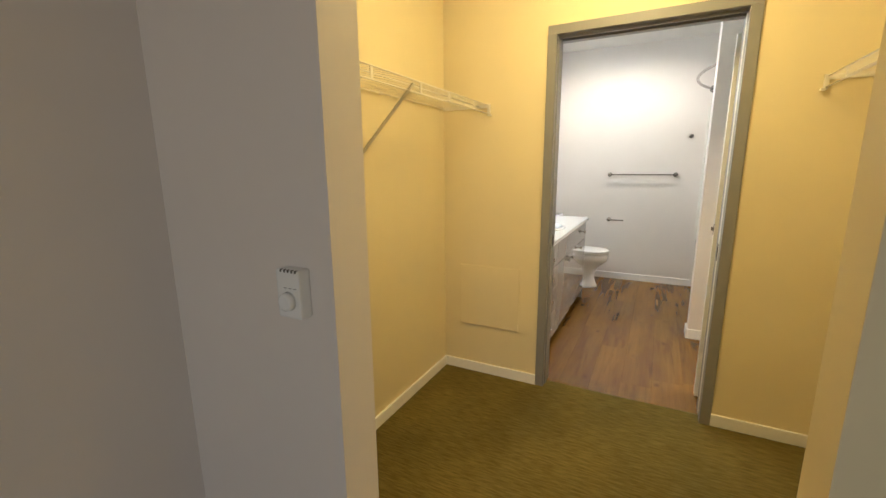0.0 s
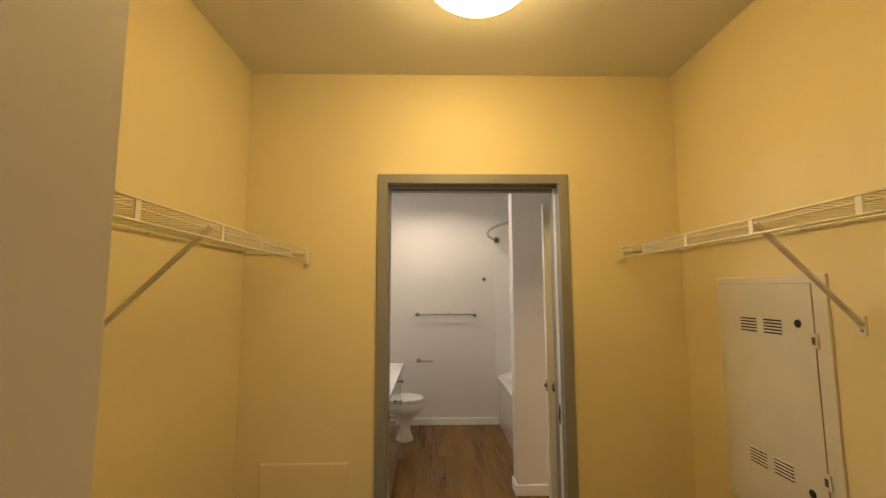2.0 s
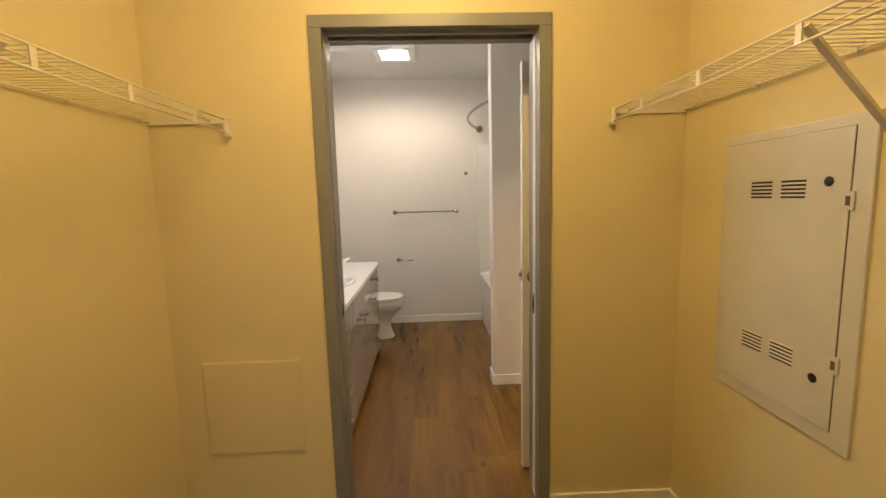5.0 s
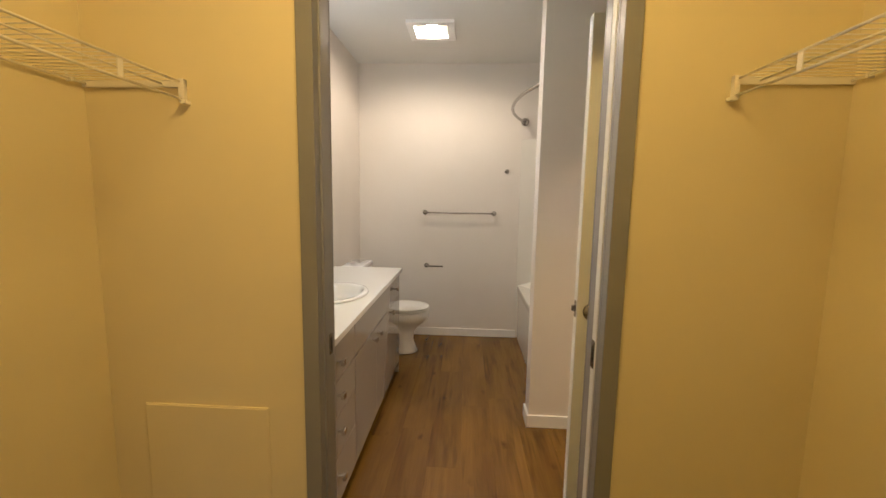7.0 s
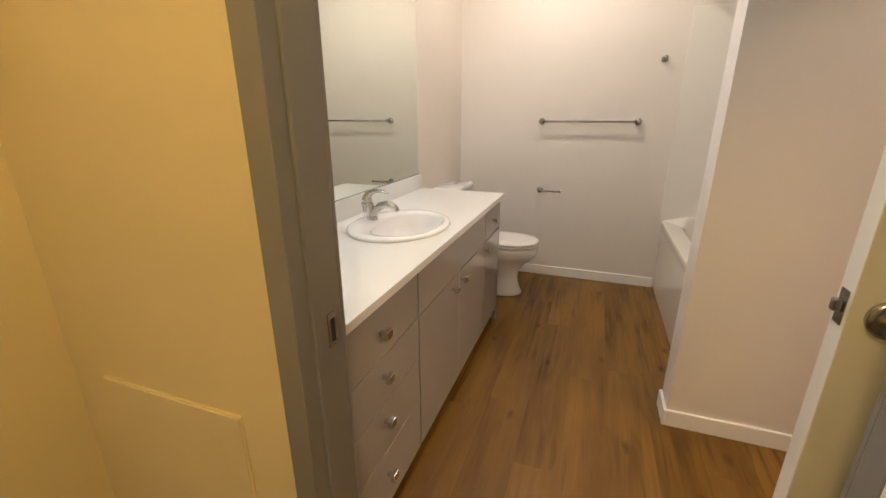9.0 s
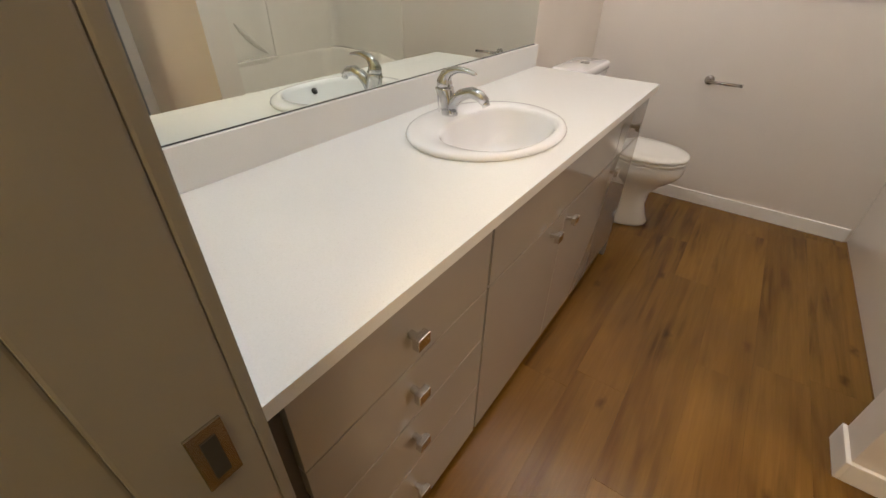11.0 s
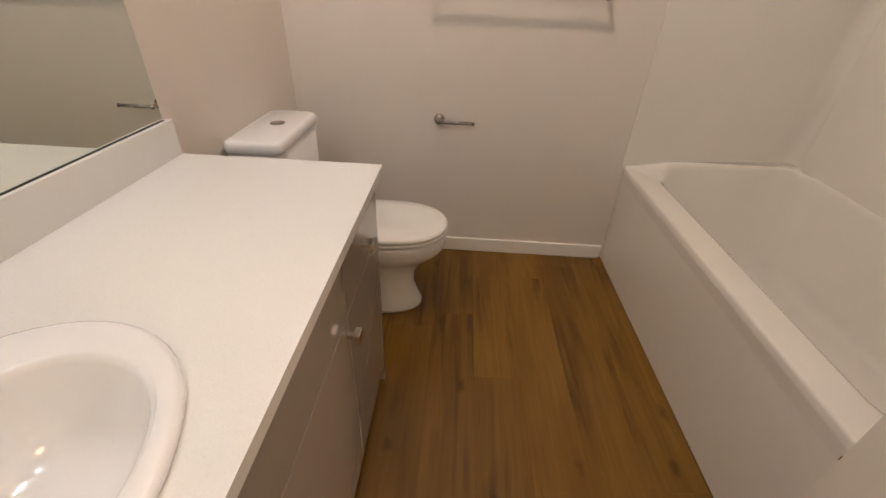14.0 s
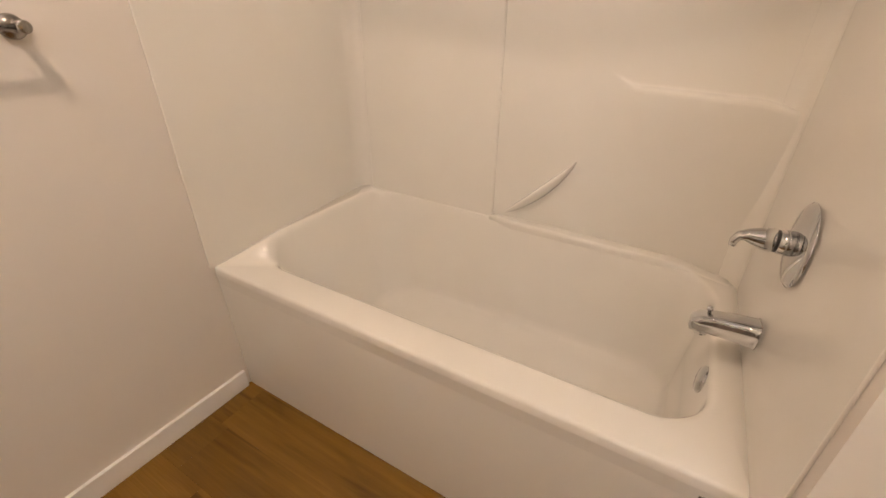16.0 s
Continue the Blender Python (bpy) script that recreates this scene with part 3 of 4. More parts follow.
def front(name, parent, ya, yb, za, zb, knobs=()):
    zb -= 0.003 if name == "cabinet_door" else 0
    f = part(name, boxes((VX + 0.001, VF, ya + 0.002, yb - 0.002, za + 0.002, zb - 0.002), bevel=0.001), LAMINATE, parent)
    for y, z in knobs:
        knob(f, y, z)
    return f


def carcass(ya, yb, label, top=0.833):
    c = thing("vanity_cabinet", (VX, (ya + yb) / 2, 0), label, "cabinet", "vanity cabinets")
    # body and toe kick in the darkened board, so the gaps look shaded
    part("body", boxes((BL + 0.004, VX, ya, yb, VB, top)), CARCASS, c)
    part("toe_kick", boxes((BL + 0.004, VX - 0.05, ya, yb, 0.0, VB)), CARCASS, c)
    return c


c1 = carcass(4.300, 4.851, "glossy taupe vanity unit with four drawers")
for za, zb, zk in ((0.648, VT + 0.018, 0.738), (0.486, 0.648, 0.590), (0.305, 0.486, 0.430), (VB, 0.305, 0.220)):
    front("drawer", c1, 4.332, 4.8485, za, zb, ((4.566, zk),))
c2 = carcass(4.852, 5.800, "glossy taupe vanity unit with two doors under the sink", 0.70)
front("false_front", c2, 4.855, 5.800, 0.648, VT + 0.018)
front("cabinet_door", c2, 4.855, 5.327, VB, 0.648, ((5.214, 0.607),))
front("cabinet_door", c2, 5.327, 5.800, VB, 0.648, ((5.341, 0.607),))
c3 = carcass(5.801, 6.150, "glossy taupe vanity unit with a drawer over a door")
front("drawer", c3, 5.800, 6.152, 0.648, VT + 0.018, ((5.952, 0.742),))
front("cabinet_door", c3, 5.800, 6.152, VB, 0.648, ((5.772, 0.612),))
part("end_panel", boxes((BL + 0.004, VF, 6.153, 6.171, 0.0, CT0 - 0.001), bevel=0.001), LAMINATE, c3)


def sink_hole(z, grow):
    return oval(-0.490, 5.238, z, 0.195 + grow, 0.235 + grow, 48)


def worktop_mesh():
    """A slab with an oval cut-out."""
    bm = bmesh.new()
    xa, xb, ya, yb = BL + 0.002, -0.217, DL + 0.014, 6.186
    for z in (CT1, CT0):
        outer = []
        hole = sink_hole(z, 0.0)
        for px, py, _ in hole:
            dx, dy = px + 0.490, py - 5.238
            k = min(((xb + 0.490) / dx) if dx > 1e-6 else 1e9, ((xa + 0.490) / dx) if dx < -1e-6 else 1e9,
                    ((yb - 5.238) / dy) if dy > 1e-6 else 1e9, ((ya - 5.238) / dy) if dy < -1e-6 else 1e9)
            outer.append((-0.490 + dx * k, 5.238 + dy * k))
        corners = [(xb, yb), (xa, yb), (xa, ya), (xb, ya)]
        hv = [bm.verts.new(p) for p in hole]
        ov = [bm.verts.new((x, y, z)) for x, y in outer]
        n = len(hv)
        for i in range(n):
            j = (i + 1) % n
            (x0, y0), (x1, y1) = outer[i], outer[j]
            mid = None
            for cx, cy in corners:
                if abs(x0 - x1) > 1e-5 and abs(y0 - y1) > 1e-5 and min(x0, x1) - 1e-6 <= cx <= max(x0, x1) + 1e-6 and min(y0, y1) - 1e-6 <= cy <= max(y0, y1) + 1e-6:
                    mid = bm.verts.new((cx, cy, z))
            fs = (hv[i], ov[i], mid, ov[j], hv[j]) if mid else (hv[i], ov[i], ov[j], hv[j])
            f = bm.faces.new(fs)
            f.normal_update()
            if (f.normal.z > 0) != (z == CT1):
                f.normal_flip()
    for xa_, xb_, ya_, yb_ in ((xb, xb, ya, yb), (xa, xa, ya, yb), (xa, xb, ya, ya), (xa, xb, yb, yb)):
        bm.faces.new([bm.verts.new(p) for p in ((xa_, ya_, CT0), (xb_, yb_, CT0), (xb_, yb_, CT1), (xa_, ya_, CT1))])
    return bm


wt = thing("vanity_worktop", (-0.5, 5.2, CT0), "white speckled quartz worktop with splash on the vanity", "countertop")
part("slab", worktop_mesh(), QUARTZ, wt)
part("back_splash", boxes((BL + 0.001, BL + 0.022, DL + 0.0225, 6.186, CT1, 0.9557), bevel=0.0015), QUARTZ, wt)
part("side_splash", boxes((BL + 0.001, -0.228, DL + 0.001, DL + 0.022, CT1, 0.952), bevel=0.0015), QUARTZ, wt)


def sink():
    s = thing("sink", (-0.49, 5.238, CT1), "white oval drop-in porcelain sink in the worktop", "sink")
    cx, cy = -0.492, 5.250
    bm = bmesh.new()
    # rim, then a bowl with a steep wall under the tap and a long slope towards the front
    r = [oval(cx, cy, CT1 + 0.0005, 0.213, 0.269), oval(cx, cy, CT1 + 0.006, 0.217, 0.273), oval(cx, cy, CT1 + 0.012, 0.214, 0.270),
         oval(cx, cy, CT1 + 0.0155, 0.206, 0.261), oval(cx + 0.004, cy, CT1 + 0.0165, 0.188, 0.243),
         oval(cx + 0.026, cy, CT1 + 0.0150, 0.160, 0.212, back=0.128, power=2.35), oval(cx + 0.026, cy, CT1 + 0.0120, 0.155, 0.207, back=0.122, power=2.35),
         oval(cx + 0.026, cy, CT1 + 0.002, 0.149, 0.202, back=0.117, power=2.35), oval(cx + 0.026, cy, CT1 - 0.045, 0.130, 0.191, back=0.113, power=2.3),
         oval(cx + 0.022, cy, CT1 - 0.088, 0.098, 0.170, back=0.104, power=2.25), oval(cx + 0.014, cy, CT1 - 0.113, 0.062, 0.128, back=0.086, power=2.2),
         oval(cx + 0.006, cy, CT1 - 0.1205, 0.034, 0.050, back=0.044), oval(cx + 0.004, cy, CT1 - 0.123, 0.022, 0.022)]
    ring_loft(bm, r, cap_first=False, cap_last=True)
    part("basin", bm, PORCELAIN, s)
    d = part("drain", turned(bmesh.new(), (cx + 0.004, cy, CT1 - 0.123), (0, 0, 1), ((0, 0.024), (0.003, 0.024), (0.004, 0.020), (0.001, 0.018), (0.001, 0.002)), 24), CHROME, s, "chrome drain ring")
    part("stopper", turned(bmesh.new(), (cx + 0.004, cy, CT1 - 0.121), (0, 0, 1), ((0, 0.013), (0.006, 0.013), (0.008, 0.010)), 20), CHROME, d)
    part("overflow_hole", turned(bmesh.new(), (cx + 0.1690, cy, CT1 - 0.014), (-1, 0, 0.42), ((0, 0.0125), (0.004, 0.0125)), 18), BLACK, s)


def bathroom_tap():
    x, y, z = -0.634, 5.250, CT1 + 0.0155
    f = thing("sink_tap", (x, y, z), "polished chrome single-lever tap on the sink", "tap")
    bm = bmesh.new()
    prof = ((0, 0.026, 0.023, 0.004), (0.004, 0.026, 0.023, 0.004), (0.025, 0.024, 0.021, -0.001), (0.050, 0.026, 0.023, -0.008), (0.072, 0.027, 0.024, -0.014), (0.078, 0.0265, 0.0235, -0.0155))
    ring_loft(bm, [oval(x + dx, y, z + h, a, b, 24) for h, a, b, dx in prof])
    part("body", bm, CHROME, f)
    part("spout", tube(bmesh.new(), [(x + 0.004, y, z + 0.010), (x + 0.022, y, z + 0.043), (x + 0.048, y, z + 0.066), (x + 0.080, y, z + 0.076), (x + 0.108, y, z + 0.071), (x + 0.128, y, z + 0.056)],
                       [0.019, 0.0185, 0.0175, 0.0165, 0.0160, 0.0145], 18), CHROME, f)
    part("aerator", turned(bmesh.new(), (x + 0.124, y, z + 0.058), (0.5, 0, -0.85), ((0, 0.0118), (0.014, 0.0118), (0.015, 0.008)), 16), CHROME, f)
    bm = bmesh.new()
    tube(bm, [(x - 0.0155, y, z + 0.0795), (x - 0.018, y, z + 0.094), (x - 0.012, y, z + 0.111), (x + 0.004, y, z + 0.124), (x + 0.030, y, z + 0.132), (x + 0.060, y, z + 0.132), (x + 0.086, y, z + 0.127), (x + 0.092, y, z + 0.1255)],
         [0.0255, 0.0235, 0.0185, 0.0135, 0.0095, 0.0072, 0.005, 0.002], 18)
    for v in bm.verts:
        v.co.y = y + (v.co.y - y) * (0.92 + 1.2 * max(0, v.co.x - x) / 0.09)
    part("lever", bm, CHROME, f)
    part("pop_up_rod", tube(bmesh.new(), ((x - 0.036, y, z + 0.0), (x - 0.042, y, z + 0.05), (x - 0.044, y, z + 0.066)), (0.0025, 0.0025, 0.0025), 8), CHROME, f)
    part("rod_knob", turned(bmesh.new(), (x - 0.044, y, z + 0.064), (0, 0, 1), ((0, 0.003), (0.003, 0.006), (0.008, 0.006), (0.011, 0.002)), 12), CHROME, f)


sink()
bathroom_tap()

# ---- mirror with rounded upper corners
mir = thing("mirror", (BL, 5.2, 0.957), "frameless wall mirror with rounded top corners over the vanity", "mirror")
ma, mb, m0, m1, rr = DL + 0.03, 6.168, 0.957, 2.012, 0.055
ring = [(ma, m0), (mb, m0)] + [(mb - rr + rr * math.cos(a), m1 - rr + rr * math.sin(a)) for a in (radians(9 * k) for k in range(11))]
ring += [(ma + rr - rr * math.sin(a), m1 - rr + rr * math.cos(a)) for a in (radians(9 * k) for k in range(11))]
part("glass", ring_loft(bmesh.new(), [[(BL + d, y, z) for y, z in ring] for d in (0.002, 0.008)], smooth=False), MIRROR, mir)
part("bottom_channel", boxes((BL + 0.001, BL + 0.012, ma, mb, 0.9558, 0.9569)), DARK, mir, "dark channel under the mirror")

# ---- wall light over the mirror
vl = thing("vanity_light", (BL, 5.07, 2.05), "lit wall light with a clear glass plate over the mirror", "wall lamp")
part("back_plate", boxes((BL, BL + 0.018, 4.72, 5.40, 2.075, 2.175), bevel=0.004), STEEL, vl)
part("base_bar", boxes((BL, BL + 0.040, 4.72, 5.415, 2.050, 2.072), bevel=0.003), STEEL, vl)
sh = part("glass_plate", boxes((BL + 0.124, BL + 0.130, 4.680, 5.455, 2.058, 2.190), bevel=0.001), GLASS, vl, "clear glass front plate")
sh.visible_shadow = False
for y in (4.705, 5.430):
    for z in (2.080, 2.168):
        part("pin", turned(bmesh.new(), (BL + 0.016, y, z), (1, 0, 0), ((0, 0.004), (0.106, 0.004), (0.1065, 0.008), (0.120, 0.008), (0.122, 0.005)), 12), STEEL, vl)
for y in (4.84, 5.07, 5.30):
    part("lamp_holder", boxes((BL + 0.018, BL + 0.090, y - 0.009, y + 0.009, 2.066, 2.0735), bevel=0.002), STEEL, vl)
    part("bulb", turned(bmesh.new(), (BL + 0.084, y, 2.0725), (0, 0, 1), ((0, 0.012), (0.012, 0.026), (0.05, 0.032), (0.082, 0.026), (0.098, 0.008)), 20), TUBE, vl)

# ---- ceiling fan light of the bathroom
cl = thing("bath_ceiling_light", (-0.012, 6.285, TOP), "lit square ceiling fan light with a white surround", "ceiling lamp")
lx, ly, ro, ri = LAX, LAY, 0.178, LAR - 0.006
bm = bmesh.new()
for x0, x1, y0, y1 in ((-ro, ro, -ro, -ri), (-ro, ro, ri, ro), (-ro, -ri, -ri, ri), (ri, ro, -ri, ri)):
    box(bm, lx + x0, lx + x1, ly + y0, ly + y1, TOP - 0.026, TOP - 0.0005, bevel=0.002)
part("surround", bm, TRIM, cl)
bm = bmesh.new()
for x0, x1, y0, y1 in ((-ri - 0.003, ri + 0.003, -ri - 0.003, -ri), (-ri - 0.003, ri + 0.003, ri, ri + 0.003), (-ri - 0.003, -ri, -ri, ri), (ri, ri + 0.003, -ri, ri)):
    box(bm, lx + x0, lx + x1, ly + y0, ly + y1, TOP + 0.0005, TOP + 0.094)
box(bm, lx - ri, lx + ri, ly - ri, ly + ri, TOP + 0.090, TOP + 0.094)
part("housing", bm, DARK, cl)
part("socket", turned(bmesh.new(), (lx, ly, TOP + 0.0898), (0, 0, -1), ((0, 0.024), (0.005, 0.022), (0.006, 0.018)), 20), PLASTIC, cl)
part("bulb", turned(bmesh.new(), (lx, ly, TOP + 0.085), (0, 0, -1), [(0.0, 0.016)] + [(0.045 - 0.045 * math.cos(radians(20 + 16 * k)), 0.045 * math.sin(radians(20 + 16 * k))) for k in range(10)] + [(0.0901, 0.003)], 24), BULB, cl)


# ---- toilet
def toilet():
    cy = 6.635
    t = thing("toilet", (-0.45, cy, 0), "white two-piece toilet with a closed lid between vanity and wall", "toilet")
    bm = bmesh.new()
    prof = ((0.0, -0.330, 0.188, 0.108, 0.30), (0.015, -0.330, 0.188, 0.108, 0.30), (0.05, -0.330, 0.170, 0.098, 0.30), (0.12, -0.330, 0.150, 0.086, 0.30), (0.19, -0.325, 0.152, 0.088, 0.30),
            (0.245, -0.315, 0.182, 0.108, 0.31), (0.285, -0.305, 0.222, 0.140, 0.32), (0.315, -0.300, 0.248, 0.166, 0.33), (0.340, -0.300, 0.259, 0.179, 0.33), (0.386, -0.300, 0.261, 0.181, 0.33), (0.395, -0.300, 0.254, 0.175, 0.33))
    ring_loft(bm, [oval(cx, cy, z, rx, ry, 40, 2.15, back=bk) for z, cx, rx, ry, bk in prof])
    part("bowl", bm, PORCELAIN, t)
    seat = [oval(-0.300, cy, z, rx, ry, 44, 2.25, back=0.235) for z, rx, ry in ((0.397, 0.250, 0.172), (0.399, 0.262, 0.183), (0.412, 0.264, 0.185), (0.415, 0.258, 0.180))]
    part("seat", ring_loft(bmesh.new(), seat), PLASTIC, t)
    lid = [oval(-0.300, cy, z, rx, ry, 44, 2.25, back=0.235) for z, rx, ry in ((0.4185, 0.256, 0.178), (0.420, 0.263, 0.184), (0.430, 0.263, 0.184), (0.437, 0.252, 0.174), (0.440, 0.20, 0.13))]
    part("lid", ring_loft(bmesh.new(), lid), PLASTIC, t)
    for s in (-1, 1):
        part("hinge", boxes((-0.555, -0.525, cy + s * 0.075 - 0.014, cy + s * 0.075 + 0.014, 0.396, 0.430), bevel=0.004), PLASTIC, t)
    tank = [rounded(BL + 0.012 + i, -0.600 - i * 0.6, cy - 0.240 + i, cy + 0.165 - i, z, 0.035) for z, i in ((0.385, 0.02), (0.40, 0.008), (0.60, 0.004), (0.782, 0.0))]
    part("tank", ring_loft(bmesh.new(), tank), PORCELAIN, t)
    tl = [rounded(BL + 0.008 + i, -0.592 - i, cy - 0.248 + i, cy + 0.173 - i, z, 0.034) for z, i in ((0.784, 0.004), (0.788, 0.0), (0.812, 0.0), (0.822, 0.006), (0.825, 0.016))]
    lidp = part("tank_lid", ring_loft(bmesh.new(), tl), PORCELAIN, t)
    part("flush_button", turned(bmesh.new(), (-0.685, cy - 0.02, 0.824), (0, 0, 1), ((0, 0.027), (0.004, 0.027), (0.005, 0.022), (0.0035, 0.020), (0.0035, 0.002)), 24), CHROME, lidp, "round chrome flush button")
    for s in (-1, 1):
        part("bolt_cap", turned(bmesh.new(), (-0.40, cy + s * 0.098, 0.012), (0, 0, 1), ((0, 0.013), (0.010, 0.012), (0.016, 0.006)), 14), PLASTIC, t)


toilet()


# ---- bathtub
def bathtub():
    b = thing("bathtub", (1.2, 6.3, 0), "white glossy alcove bathtub with a straight apron", "bathtub")
    xa, xb, ya, yb = TX0, TX1 - 0.008, W1 + 0.002, BF - 0.003
    bm = bmesh.new()
    rings = [rounded(xa, xb, ya, yb, TZ - 0.030, 0.004, 14), rounded(xa, xb, ya, yb, TZ - 0.010, 0.006, 14), rounded(xa + 0.003, xb - 0.001, ya + 0.001, yb - 0.001, TZ - 0.003, 0.008, 14),
             rounded(xa + 0.010, xb - 0.003, ya + 0.002, yb - 0.003, TZ, 0.012, 14),
             rounded(xa + 0.094, xb - 0.024, ya + 0.045, yb - 0.070, TZ, 0.135, 14), rounded(xa + 0.102, xb - 0.030, ya + 0.052, yb - 0.078, TZ, 0.135, 14), rounded(xa + 0.110, xb - 0.032, ya + 0.059, yb - 0.085, TZ - 0.003, 0.135, 14), rounded(xa + 0.116, xb - 0.035, ya + 0.065, yb - 0.091, TZ - 0.011, 0.135, 14),
             rounded(xa + 0.120, xb - 0.039, ya + 0.069, yb - 0.097, TZ - 0.024, 0.135, 14), rounded(xa + 0.130, xb - 0.062, ya + 0.090, yb - 0.150, TZ - 0.20, 0.12, 14),
             rounded(xa + 0.140, xb - 0.085, ya + 0.105, yb - 0.225, TZ - 0.345, 0.11, 14), rounded(xa + 0.148, xb - 0.095, ya + 0.116, yb - 0.240, TZ - 0.370, 0.10, 14), rounded(xa + 0.160, xb - 0.108, ya + 0.132, yb - 0.255, TZ - 0.383, 0.09, 14),
             rounded(xa + 0.185, xb - 0.135, ya + 0.165, yb - 0.285, TZ - 0.388, 0.08, 14)]
    ring_loft(bm, rings, cap_first=False)
    # the rim rises at the far end and into a ledge along the back wall
    for v in bm.verts:
        deep = min(1, max(0, (v.co.z - TZ + 0.20) / 0.17))
        back = min(1, max(0, (v.co.x - xb + 0.15) / 0.10))
        back = back * back * (3 - 2 * back)
        far = min(1, max(0, (v.co.x - xa - 0.045) / 0.10)) * min(1, max(0, (v.co.y - yb + 0.16) / 0.06))
        along = (v.co.y - ya) / 0.18
        ledge = 0.034 * min(1, max(0, along)) ** 1.6 + 0.018 * min(1, max(0, (v.co.y - ya - 0.18) / 0.69))
        if v.co.z < TZ - 0.0301 or v.co.z > TZ - 0.0299:
            v.co.z += deep * max(ledge * back, 0.062 * far * far * (3 - 2 * far))
            v.co.x -= 0.010 * deep * back * min(1, max(0, (6.43 - v.co.y) / 0.4)) * (1 if v.co.x < xb - 0.020 else 0)
    part("shell", bm, ACRYLIC, b)
    ap = bmesh.new()
    prof = ((0.002, 0.014), (TZ - 0.07, 0.004), (TZ - 0.030, 0.0), (TZ - 0.026, 0.05), (0.002, 0.05))
    ring_loft(ap, [[(xa + d, y, z) for z, d in prof] for y in (ya, yb)], smooth=False)
    part("apron", ap, ACRYLIC, b)
    part("badge", boxes((xa - 0.0015, xa + 0.004, 5.600, 5.634, TZ - 0.062, TZ - 0.048), bevel=0.001), STEEL, b, "small oval steel badge")
    part("overflow_cover", turned(bmesh.new(), (FX, ya + 0.062, TZ - 0.056), (0, 1, 0.14), ((0, 0.036), (0.014, 0.036), (0.020, 0.031), (0.022, 0.012)), 28), CHROME, b, "round chrome overflow cover")
    part("drain", turned(bmesh.new(), (FX, ya + 0.30, TZ - 0.388), (0, 0, 1), ((0, 0.03), (0.003, 0.03), (0.004, 0.022), (0.002, 0.004)), 24), CHROME, b)


bathtub()


